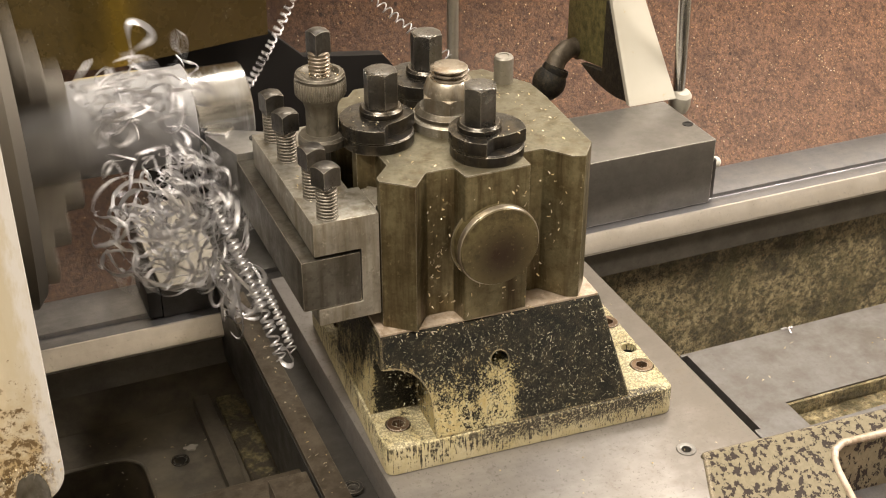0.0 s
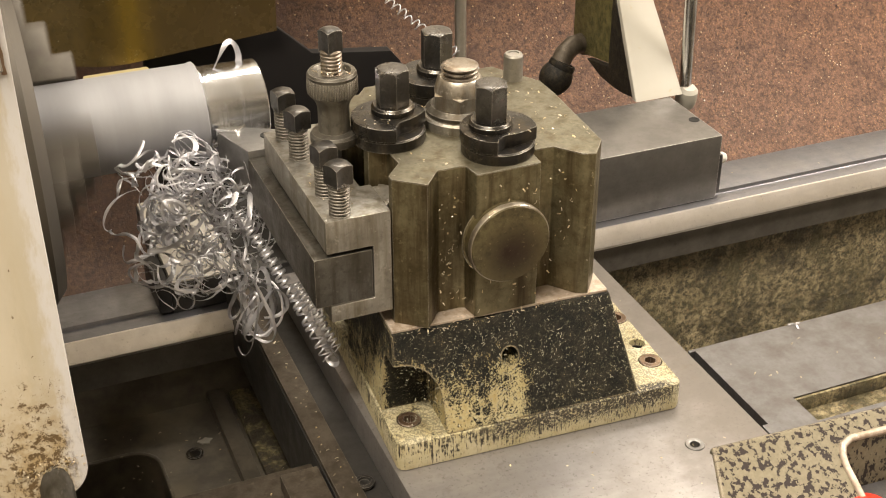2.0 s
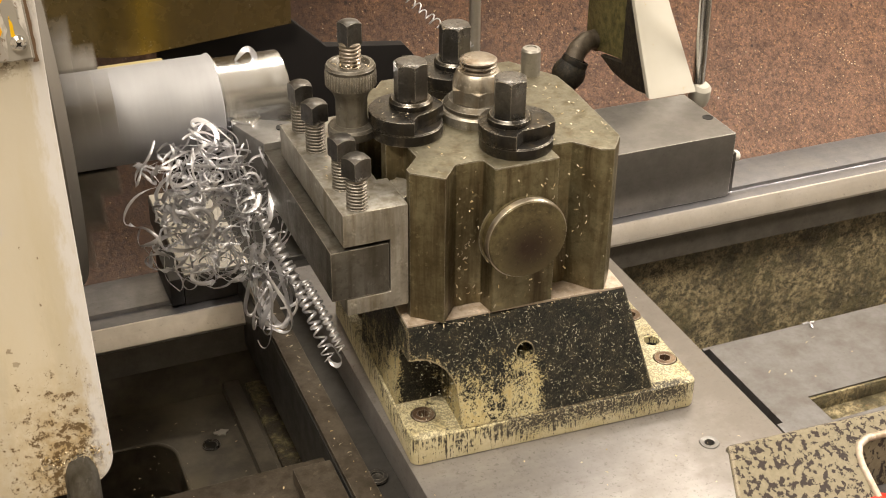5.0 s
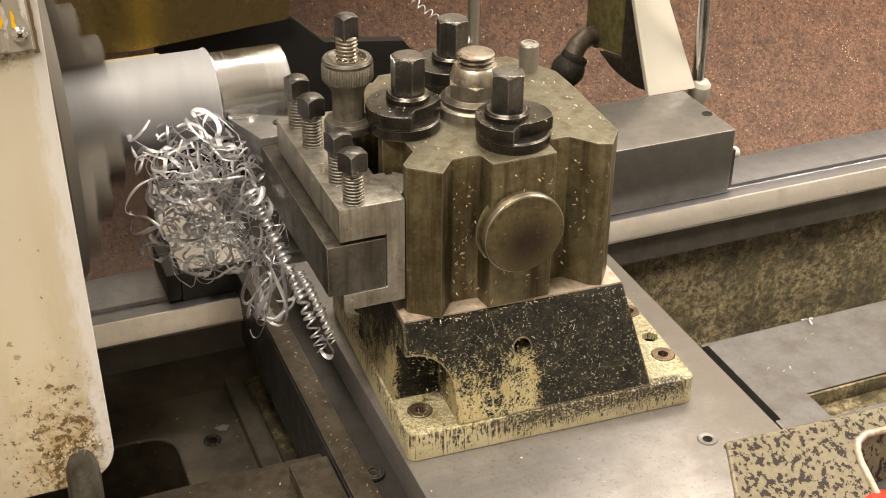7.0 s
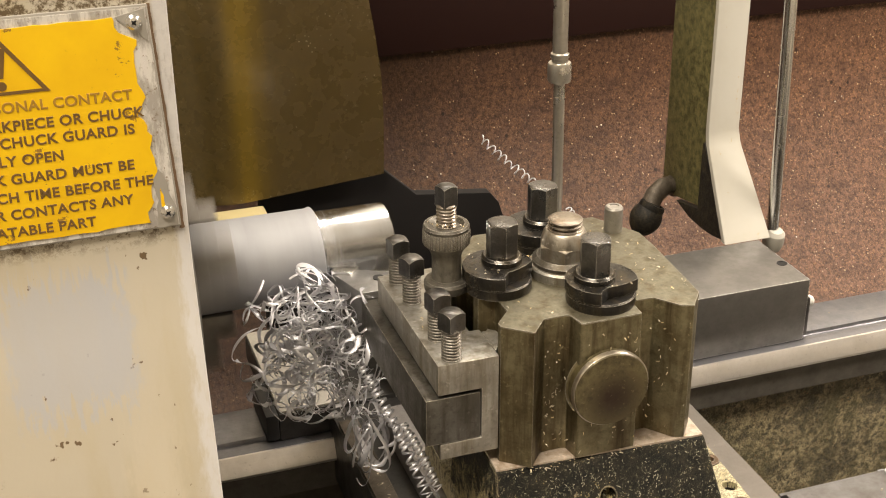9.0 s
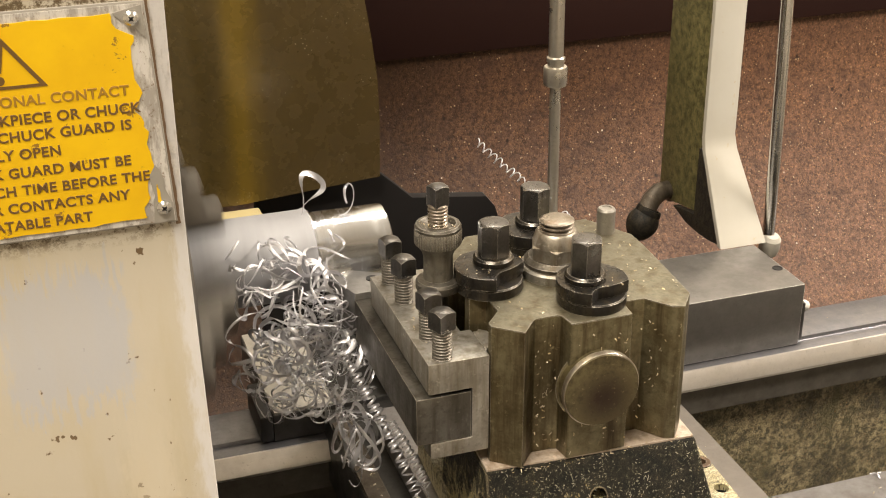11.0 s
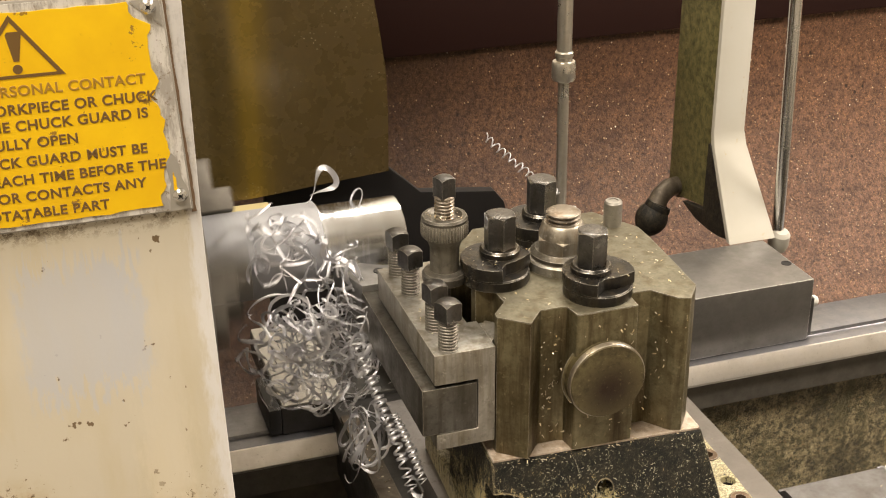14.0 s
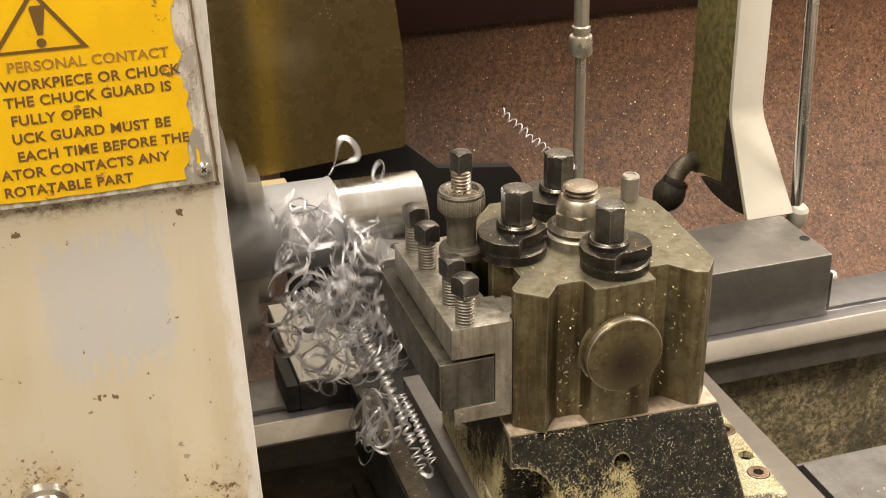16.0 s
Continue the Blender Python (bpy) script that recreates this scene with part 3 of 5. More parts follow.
def prism(outline, z0, z1, bev=0.0008, m=None):
    """An outline of (x, y) pulled up from z0 to z1; m turns it afterwards."""
    bm = bmesh.new()
    low = [bm.verts.new((x, y, z0)) for x, y in outline]
    top = [bm.verts.new((x, y, z1)) for x, y in outline]
    n = len(low)
    for i in range(n):
        bm.faces.new((low[i], low[(i + 1) % n], top[(i + 1) % n], top[i]))
    bm.faces.new(low[::-1])
    bm.faces.new(top)
    bmesh.ops.recalc_face_normals(bm, faces=bm.faces)
    bevelled(bm, bev)
    if m is not None:
        bm.transform(m)
    return bm


# an outline of (y, z) pulled along x: turn (a, b, c) to (c, a, b)
ALONG_X = Matrix(((0, 0, 1, 0), (1, 0, 0, 0), (0, 1, 0, 0), (0, 0, 0, 1)))


def along_x(outline_yz, x0, x1, bev=0.0008):
    return prism(outline_yz, x0, x1, bev, ALONG_X)


def turned(profile, at, seg=40, m=None):
    """A body of revolution about z at the point: profile of (radius, height)."""
    bm = bmesh.new()
    rings = []
    for r, z in profile:
        if r <= 0:
            rings.append([bm.verts.new((0, 0, z))])
        else:
            rings.append([bm.verts.new((r * math.cos(a), r * math.sin(a), z)) for a in (2 * math.pi * i / seg for i in range(seg))])
    for a, b in zip(rings, rings[1:]):
        for i in range(seg):
            j = (i + 1) % seg
            if len(a) == 1 and len(b) == 1:
                break
            if len(a) == 1:
                bm.faces.new((a[0], b[i], b[j]))
            elif len(b) == 1:
                bm.faces.new((a[i], a[j], b[0]))
            else:
                bm.faces.new((a[i], a[j], b[j], b[i]))
    bm.transform(Matrix.Translation(at) @ (m or Matrix()))
    return bm


def poly_nut(sides, across, z0, z1, at, turn=0.0, chamfer=0.58, dome=0.0):
    """A nut or bolt head with flat sides, its top turned to a cone that scallops the upper edges."""
    n = sides * 8
    rc = across / 2 * 0.95
    bm = bmesh.new()
    rim = []
    for i in range(n):
        a = 2 * math.pi * i / n
        off = (a + math.pi / sides) % (2 * math.pi / sides) - math.pi / sides
        rim.append((turn + a, across / 2 / math.cos(math.pi / sides - abs(off))))
    rows = [[(q * 0.95, z0) for _, q in rim], [(q, z0 + 0.0007) for _, q in rim], [(q, z1 - (q - rc) * chamfer) for _, q in rim],
            [(rc, z1) for _ in rim], [(rc * 0.93, z1 + 0.25 * dome) for _ in rim], [(rc * 0.45, z1 + dome) for _ in rim]]
    rings = [[bm.verts.new((q * math.cos(a), q * math.sin(a), z)) for (a, _), (q, z) in zip(rim, row)] for row in rows]
    for a, b in zip(rings, rings[1:]):
        for i in range(n):
            j = (i + 1) % n
            bm.faces.new((a[i], a[j], b[j], b[i]))
    bm.faces.new(rings[0][::-1])
    bm.faces.new(rings[-1])
    bmesh.ops.translate(bm, verts=bm.verts, vec=at)
    return bm


def threaded(r, z0, z1, at, pitch=0.0016):
    n = max(2, int((z1 - z0) / pitch))
    prof = [(0, z0)]
    for i in range(n):
        a = z0 + (z1 - z0) * i / n
        p = (z1 - z0) / n
        prof += [(r * 0.84, a), (r, a + p * 0.35), (r, a + p * 0.6), (r * 0.84, a + p * 0.95)]
    prof += [(r * 0.8, z1), (0, z1)]
    return turned(prof, at, 24)


def cut(bm, *tools):
    """Takes the tools' bodies out of bm."""
    me = bpy.data.meshes.new("work")
    bm.to_mesh(me)
    bm.free()
    ob = new("work", me)
    used = []
    for tool in tools:
        tm = bpy.data.meshes.new("tool")
        bmesh.ops.recalc_face_normals(tool, faces=tool.faces)
        tool.to_mesh(tm)
        tool.free()
        to = new("tool", tm)
        used.append(to)
        mod = ob.modifiers.new("cut", "BOOLEAN")
        mod.operation, mod.object, mod.solver = "DIFFERENCE", to, "EXACT"
    bpy.context.view_layer.update()
    done = bpy.data.meshes.new_from_object(ob.evaluated_get(bpy.context.evaluated_depsgraph_get()))
    out = bmesh.new()
    out.from_mesh(done)
    for o in (ob, *used):
        bpy.data.objects.remove(o)
    return out


def rod(points, r, seg=16):
    """A round bar through the points, with closed ends."""
    bm = bmesh.new()
    pts = [Vector(p) for p in points]
    rings = []
    side = None
    for i, p in enumerate(pts):
        d = (pts[min(i + 1, len(pts) - 1)] - pts[max(i - 1, 0)]).normalized()
        side = d.orthogonal().normalized() if side is None else (side - d * side.dot(d)).normalized()
        up = d.cross(side)
        rings.append([bm.verts.new(p + (side * math.cos(a) + up * math.sin(a)) * r) for a in (2 * math.pi * k / seg for k in range(seg))])
    for a, b in zip(rings, rings[1:]):
        for k in range(seg):
            bm.faces.new((a[k], a[(k + 1) % seg], b[(k + 1) % seg], b[k]))
    bm.faces.new(rings[0][::-1])
    bm.faces.new(rings[-1])
    return bm


def arc(cx, cy, r, a0, a1, n):
    return [(cx + r * math.cos(radians(a0 + (a1 - a0) * i / n)), cy + r * math.sin(radians(a0 + (a1 - a0) * i / n))) for i in range(n + 1)]


CARRIED = []  # things that ride on the carriage

# ---- room ----
# unseen room, its pale surfaces added to bounce fill light onto the lathe
def room():
    def slab(name, bm, mat, label):
        ob = part(name, bm, mat, shell, smooth=False)
        ob.parent = None
        return tagged(ob, label, "wall" if "wall" in name else name, kind="structure")

    shell = new("shell")
    HOME[shell.name] = Vector((0, 0, 0))
    slab("floor", box(-2.6, 3.4, -2.6, 1.4, -1.10, -1.05, 0), CONCRETE, "unseen grey concrete floor added for bounce light")
    slab("ceiling", box(-2.6, 3.4, -2.6, 1.4, 2.45, 2.5, 0), CEIL, "unseen pale ceiling added for bounce light")
    slab("wall_north", box(-2.6, 3.4, 1.35, 1.4, -1.05, 2.45, 0), ROOM, "unseen beige bounce wall behind the lathe")
    slab("wall_south", box(-2.6, 3.4, -2.6, -2.55, -1.05, 2.45, 0), ROOM, "unseen beige bounce wall")
    slab("wall_west", box(-2.6, -2.55, -2.55, 1.35, -1.05, 2.45, 0), ROOM, "unseen beige bounce wall beside the headstock")
    slab("wall_east", box(3.35, 3.4, -2.55, 1.35, -1.05, 2.45, 0), ROOM, "unseen beige bounce wall beside the tailstock end")
    bpy.data.objects.remove(shell)


room()


def splashback():
    t = thing("splashback", (0.4, 0.705, -0.3), "brown splashback spattered with oil and fine chips", "splashback")
    face = []
    # lower part curved forward so that it catches more light from above
    for k in range(17):
        z = 0.0875 - 0.66 * k / 16
        face.append((0.705 - 1.35 * min(0.30, max(0.0, 0.05 - z)) ** 1.6, z))
    back = [(y + 0.006, z) for y, z in face[::-1]]
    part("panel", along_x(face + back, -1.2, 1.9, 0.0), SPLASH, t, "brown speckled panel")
    # dark maroon strip put here in place of the shade above the panel
    part("upper_panel", box(-1.2, 1.9, 0.6990, 0.7042, 0.0855, 0.170, 0.001), MAROON_SHADE, t, "dark maroon strip standing in for shade")


splashback()

# ---- lathe bed ----
def bed():
    t = thing("lathe_bed", (0.3, 0.1, -0.5), "cast lathe bed with bright ground rear way and oily inside", "lathe bed")
    # rear way: sloping face coloured bright, grooved flat top dark, as each reflects light
    way = [(0.2560, -0.0397), (0.2565, -0.0415), (0.2605, -0.0415), (0.2610, -0.0385), (0.300, -0.0385), (0.300, -0.075), (0.250, -0.075), (0.250, -0.0730), (0.2445, -0.0400)]
    part("rear_way", along_x(way, -0.95, 1.5, 0.0003), RAIL_DIM, t, "dark ground top of the rear way")
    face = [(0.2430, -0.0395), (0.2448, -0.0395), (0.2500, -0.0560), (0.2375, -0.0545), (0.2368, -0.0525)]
    part("way_face", along_x(face, -0.95, 1.5, 0.0004), RAIL_LIT, t, "bright ground face of the rear way")
    part("undercut", along_x([(0.2440, -0.0548), (0.300, -0.0545), (0.300, -0.085), (0.2440, -0.0800)], -0.95, 1.5, 0.0005), UNDERCUT, t, "dull grey strip below the way")
    # left half of one wall, given dark casting to paint its shade
    part("rear_wall_dark", along_x([(0.256, -0.083), (0.315, -0.083), (0.315, -0.55), (0.262, -0.55)], -0.95, 0.08, 0.001), CASTING, t, "oily inner wall with its shade painted dark")
    part("rear_wall", along_x([(0.256, -0.083), (0.315, -0.083), (0.315, -0.55), (0.262, -0.55)], 0.0802, 1.5, 0.001), GRIT, t, "inner wall caked with oily rusty grit")
    part("front_way", along_x([(-0.24, -0.05), (-0.03, -0.05), (-0.02, -0.07), (-0.02, -0.5), (-0.24, -0.5)], -0.95, 1.5, 0.001), CASTING, t)
    # floor of the bed with a rounded opening, and cross ribs
    hole = [(-0.300, 0.085), (-0.096, 0.085)] + arc(-0.116, 0.199, 0.020, 0, 90, 6) + [(-0.300, 0.219)]
    floor = cut(box(-0.95, 0.10, -0.03, 0.262, -0.16, -0.1200, 0), prism(hole, -0.3, -0.05, 0.0))
    part("web", floor, CASTING, t, "dark oily web with a rounded opening")
    part("opening_rim", rod([(x, y, -0.1209) for x, y in hole[1:]], 0.0014, 10), CASTING, t, "rounded rim of the opening")
    part("drip_floor", box(-0.95, 1.5, -0.03, 0.262, -0.48, -0.46, 0), CASTING, t)
    part("rib", box(-0.052, -0.040, 0.02, 0.262, -0.125, -0.112, 0.002), CASTING, t)
    part("grit_patch", box(-0.036, 0.004, 0.03, 0.262, -0.125, -0.1165, 0.002), SLUDGE, t, "strip caked with oily chips")
    part("bolt", turned([(0, -0.121), (0.0064, -0.121), (0.0060, -0.1192), (0.0046, -0.1190), (0.0040, -0.1198), (0, -0.1198)], (-0.0735, 0.202, 0), 24), BLACKED, t)
    smear = [(-0.0640 + (0.0046 + 0.0012 * math.sin(3 * a)) * math.cos(a), 0.2120 + (0.0030 + 0.0007 * math.sin(5 * a + 1)) * math.sin(a)) for a in (2 * math.pi * k / 26 for k in range(26))]
    part("grease_smear", prism(smear, -0.1202, -0.1192, 0.0), GREY_BACK, t, "pale smear of grease and chips")
    part("pedestal", box(-0.90, -0.35, -0.20, 0.30, -1.05, -0.50, 0.01), CREAM, t, "cream painted pedestal")
    part("pedestal", box(0.95, 1.45, -0.20, 0.30, -1.05, -0.50, 0.01), CREAM, t)
    part("chip_tray", box(-1.10, 1.80, -0.28, 0.66, -0.60, -0.56, 0.004), CASTING, t, "dark oily chip tray")
    return t


bed()

# ---- headstock side: chuck, work and guard ----
AXIS_Y, AXIS_Z = 0.208, 0.1245
SPIN = Matrix.Rotation(radians(90), 4, "Y")  # turns z to x


def headstock():
    t = thing("headstock", (-0.5, 0.2, -0.3), "cream painted headstock behind the chuck", "headstock")
    part("casing", box(-0.85, -0.225, 0.03, 0.42, -0.04, 0.36, 0.012), CREAM, t)
    part("spindle_nose", turned([(0, -0.23), (0.06, -0.23), (0.06, -0.19), (0, -0.19)], (0, AXIS_Y, AXIS_Z), 48, SPIN), STEEL_DARK, t)


headstock()


def chuck():
    t = thing("lathe_chuck", (0, AXIS_Y, AXIS_Z), "steel three-jaw chuck spinning with the bar", "chuck")
    at = (0, AXIS_Y, AXIS_Z)
    prof = [(0.0285, -0.140), (0.088, -0.140), (0.095, -0.146), (0.095, -0.172), (0.092, -0.175), (0.095, -0.178), (0.095, -0.195), (0.0285, -0.195), (0.0285, -0.140)]
    part("body", turned(prof, at, 64, SPIN), STEEL_CHUCK, t)
    for k in range(3):
        turn = Matrix.Translation(at) @ Matrix.Rotation(radians(120 * k + 25), 4, "X")
        bm = prism([(0.0282, -0.111), (0.043, -0.111), (0.043, -0.122), (0.062, -0.122), (0.062, -0.132), (0.082, -0.132), (0.082, -0.142), (0.0282, -0.142)], -0.011, 0.011, 0.0008)
        bm.transform(turn @ Matrix(((0, 1, 0, 0), (0, 0, 1, 0), (1, 0, 0, 0), (0, 0, 0, 1))))
        part("jaw", bm, STEEL_CHUCK, t)
    return t


CHUCK = chuck()


def workpiece():
    at = (0, AXIS_Y, AXIS_Z)
    t = thing("turned_bar", at, "bright turned end of a steel bar held in the chuck", "workpiece")
    part("turned_end", turned([(0, -0.160), (0.0250, -0.160), (0.0250, -0.0102), (0.0243, -0.0095), (0, -0.0095)], at, 72, SPIN), TURNED, t)
    part("end_face", turned([(0.0242, -0.0096), (0.0235, -0.0092), (0.004, -0.0092), (0.0035, -0.0117), (0, -0.0132)], at, 72, SPIN), STEEL_BRIGHT, t, "faced end with a small centre hole")
    s = thing("uncut_bar", at, "dull uncut steel bar being turned down", "workpiece")
    part("bar", turned([(0.0252, -0.200), (0.0278, -0.200), (0.0278, -0.0462), (0.0285, -0.0440), (0.0285, -0.0434), (0.0276, -0.0428), (0.0251, -0.0428)], at, 72, SPIN), STOCK, s)
    part("shoulder", turned([(0.0252, -0.0428), (0.0275, -0.0427), (0.0274, -0.0420), (0.0252, -0.0412)], at, 72, SPIN), TURNED, s, "bright freshly cut shoulder")
    return t, s


WORK, STOCK_BAR = workpiece()


def chuck_guard():
    t = thing("chuck_guard", (0, 0, 0), "cream painted steel chuck guard with a torn yellow warning label", "chuck guard")
    # outline in (y, z): upright face, a soft knee, then flaring forward to a rounded foot
    outer = [(0.006, 0.52), (0.006, 0.245), (0.004, 0.225), (-0.012, 0.160), (-0.030, 0.085), (-0.0345, 0.0645)]
    inner = [(y + 0.010, z) for y, z in outer[::-1]]
    sheet = along_x(outer + inner, -0.62, -0.1560, 0.0)
    corner = [(-0.180, 0.040)] + arc(-0.1690, 0.0790, 0.0130, -85, 0, 8) + [(-0.1560, 0.2), (-0.10, 0.2), (-0.10, 0.0), (-0.18, 0.0)]
    tool = prism(corner, -0.10, 0.10, 0.0, Matrix(((1, 0, 0, 0), (0, 0, 1, 0), (0, 1, 0, 0), (0, 0, 0, 1))))
    part("shell", bevelled(cut(sheet, tool), 0.0022, 3, 40), GUARD, t)
    foot = rod([(-0.1696, -0.0120, 0.0920), (-0.1700, -0.0225, 0.0800), (-0.1703, -0.0315, 0.0700), (-0.1706, -0.0346, 0.056), (-0.1710, -0.0352, 0.020)], 0.0074, 24)
    part("hinge_pin", foot, SHANK, t, "grey steel pin in a rusty socket")
    nut = turned([(0, -0.002), (0.011, -0.002), (0.011, 0.002), (0.0085, 0.003), (0.0075, 0.007), (0.005, 0.0095), (0, 0.0105)], (-0.2515, -0.0222, 0.117), 32, Matrix.Rotation(radians(104), 4, "X"))
    part("dome_nut", nut, CHROME, t, "chrome dome nut on the guard")
    return t


chuck_guard()


def torn_edge(a, b, n, depth, seed):
    """Points from a to b with a ragged wander to the left of the way."""
    r = random.Random(seed)
    d = (Vector(b) - Vector(a))
    side = Vector((-d.y, d.x)).normalized()
    out, w = [], 0.0
    for i in range(n + 1):
        w = 0.6 * w + r.uniform(-1, 1) * depth if 0 < i < n else 0.0
        p = Vector(a) + d * (i / n) + side * w
        out.append((p.x, p.y))
    return out


UP_XZ = Matrix(((1, 0, 0, 0), (0, 0, -1, 0), (0, 1, 0, 0), (0, 0, 0, 1)))  # an outline of (x, z) pulled towards -y


def warning_plate():
    t = thing("warning_plate", (-0.25, 0.006, 0.25), "yellow warning label with black lettering, torn at the edges", "warning sign")
    part("plate", prism([(-0.36, 0.2462), (-0.1592, 0.2470), (-0.1640, 0.3440), (-0.36, 0.3440)], -0.0060, -0.0046, 0.0003, UP_XZ), GREY_BACK, t, "bare grey backing plate")
    pale = prism([(-0.36, 0.2470), (-0.1600, 0.2478), (-0.1648, 0.3430), (-0.36, 0.3430)], -0.0046, -0.0043, 0.0, UP_XZ)
    part("white_layer", pale, TORN, t, "torn white paper layer")
    edge = torn_edge((-0.36, 0.2500), (-0.1760, 0.2505), 40, 0.0006, 1) + torn_edge((-0.1720, 0.2505), (-0.1690, 0.2690), 8, 0.0010, 2) + torn_edge((-0.1672, 0.2720), (-0.1700, 0.2960), 10, 0.0012, 3)
    edge += torn_edge((-0.1725, 0.2985), (-0.1690, 0.3080), 6, 0.0008, 4) + torn_edge((-0.1710, 0.3120), (-0.1695, 0.3300), 8, 0.0008, 5) + torn_edge((-0.1760, 0.3335), (-0.1780, 0.3400), 5, 0.0008, 6) + torn_edge((-0.1850, 0.3395), (-0.36, 0.3375), 30, 0.0006, 7)
    part("label_film", prism(edge, -0.0043, -0.0039, 0.0, UP_XZ), LABEL, t, "torn yellow printed film", smooth=False)
    bare = torn_edge((-0.1690, 0.2475), (-0.1605, 0.2478), 4, 0.0004, 11) + torn_edge((-0.1606, 0.2560), (-0.1665, 0.2740), 8, 0.0008, 12) + torn_edge((-0.1690, 0.2700), (-0.1685, 0.2550), 6, 0.0010, 13)
    part("bare_patch", prism(bare, -0.0046, -0.00385, 0.0, UP_XZ), GREY_BACK, t, "grey patch where the film is gone", smooth=False)
    bare = torn_edge((-0.1770, 0.3400), (-0.1650, 0.3290), 6, 0.0005, 14) + torn_edge((-0.1648, 0.3320), (-0.1655, 0.3425), 4, 0.0004, 15)
    part("bare_patch", prism(bare, -0.0046, -0.00385, 0.0, UP_XZ), GREY_BACK, t, smooth=False)
    left = torn_edge((-0.1668, 0.2572), (-0.1652, 0.2574), 3, 0.0002, 31) + torn_edge((-0.1655, 0.2600), (-0.1664, 0.2655), 6, 0.0003, 32) + [(-0.1667, 0.2650)]
    part("film_shred", prism(left, -0.0046, -0.00375, 0.0, UP_XZ), LABEL, t, "shred of yellow film left behind", smooth=False)
    seam = torn_edge((-0.1600, 0.2455), (-0.1578, 0.2455), 2, 0.0002, 21) + torn_edge((-0.1580, 0.2470), (-0.1628, 0.3440), 40, 0.00022, 22) + torn_edge((-0.1642, 0.3440), (-0.1596, 0.2475), 40, 0.00015, 23)
    part("rust_seam", prism(seam, -0.0060, -0.0052, 0.0, UP_XZ), RUST, t, "rusty dirt along the plate's edge", smooth=False)
    for x, z in ((-0.1645, 0.2545), (-0.1700, 0.3375)):
        head = turned([(0, -0.0003), (0.0031, 0.0), (0.0031, 0.0009), (0.0020, 0.0019), (0.0008, 0.0021), (0.0007, 0.0012), (0, 0.0012)], (x, 0.0040, z), 24, Matrix.Rotation(radians(90), 4, "X"))
        s = part("screw", head, CHROME, t, "cross-head screw")
        for a in (40, 130):
            bm = box(-0.0013, 0.0013, -0.00022, 0.00022, 0.0017, 0.00222, 0)
            bm.transform(Matrix.Translation((x, 0.0040, z)) @ Matrix.Rotation(radians(90), 4, "X") @ Matrix.Rotation(radians(a), 4, "Z"))
            part("cross_slot", bm, HOLE_SHADE, s)
    lines = (("PERSONAL CONTACT", -0.1745, 0.3062, FADED), ("WORKPIECE OR CHUCK", -0.1708, 0.2985, INK), ("THE CHUCK GUARD IS", -0.1750, 0.2915, INK), ("FULLY OPEN", -0.2040, 0.2838, INK),
             ("UCK GUARD MUST BE", -0.1768, 0.2760, INK), ("EACH TIME BEFORE THE", -0.1698, 0.2682, INK), ("ATOR CONTACTS ANY", -0.1790, 0.2607, INK), ("ROTATABLE PART", -0.1950, 0.2530, INK))
    for text, x, z, mat in lines:
        cu = bpy.data.curves.new("lettering", "FONT")
        cu.body, cu.align_x, cu.size, cu.extrude, cu.offset = text, "RIGHT", 0.00604, 0.00006, 0.00006
        cu.space_character = 1.08
        cu.bevel_depth, cu.bevel_resolution = 0.00011, 0
        cu.materials.append(mat)
        ob = new("lettering", cu)
        ob.parent = t
        ob.matrix_basis = Matrix.Translation(Vector((x + 0.0008, 0.00384, z - 0.0003)) - HOME[t.name]) @ Matrix.Rotation(radians(90), 4, "X")
    tri = [(-0.2426, 0.3132), (-0.2048, 0.3132), (-0.2237, 0.3388)]
    c = Vector((-0.2237, 0.3212))
    ring = prism(tri, -0.0041, -0.0037, 0.0, UP_XZ)
    hole = prism([tuple(c + (Vector(p) - c) * 0.84) for p in tri], -0.01, 0.0, 0.0, UP_XZ)
    part("warning_triangle", cut(ring, hole), INK, t, "black outlined triangle", smooth=False)
    mark = prism([(-0.2240, 0.3200), (-0.2218, 0.3200), (-0.2199, 0.3308), (-0.2206, 0.3320), (-0.2252, 0.3320), (-0.2259, 0.3308)], -0.0041, -0.0037, 0.0, UP_XZ)
    part("exclamation_bar", mark, INK, t, smooth=False)
    part("exclamation_dot", prism(arc(-0.2229, 0.3168, 0.0019, 0, 345, 23), -0.0041, -0.0037, 0.0, UP_XZ), INK, t, smooth=False)


warning_plate()

# ---- carriage ----
def carried(t):
    CARRIED.append(t)
    return t


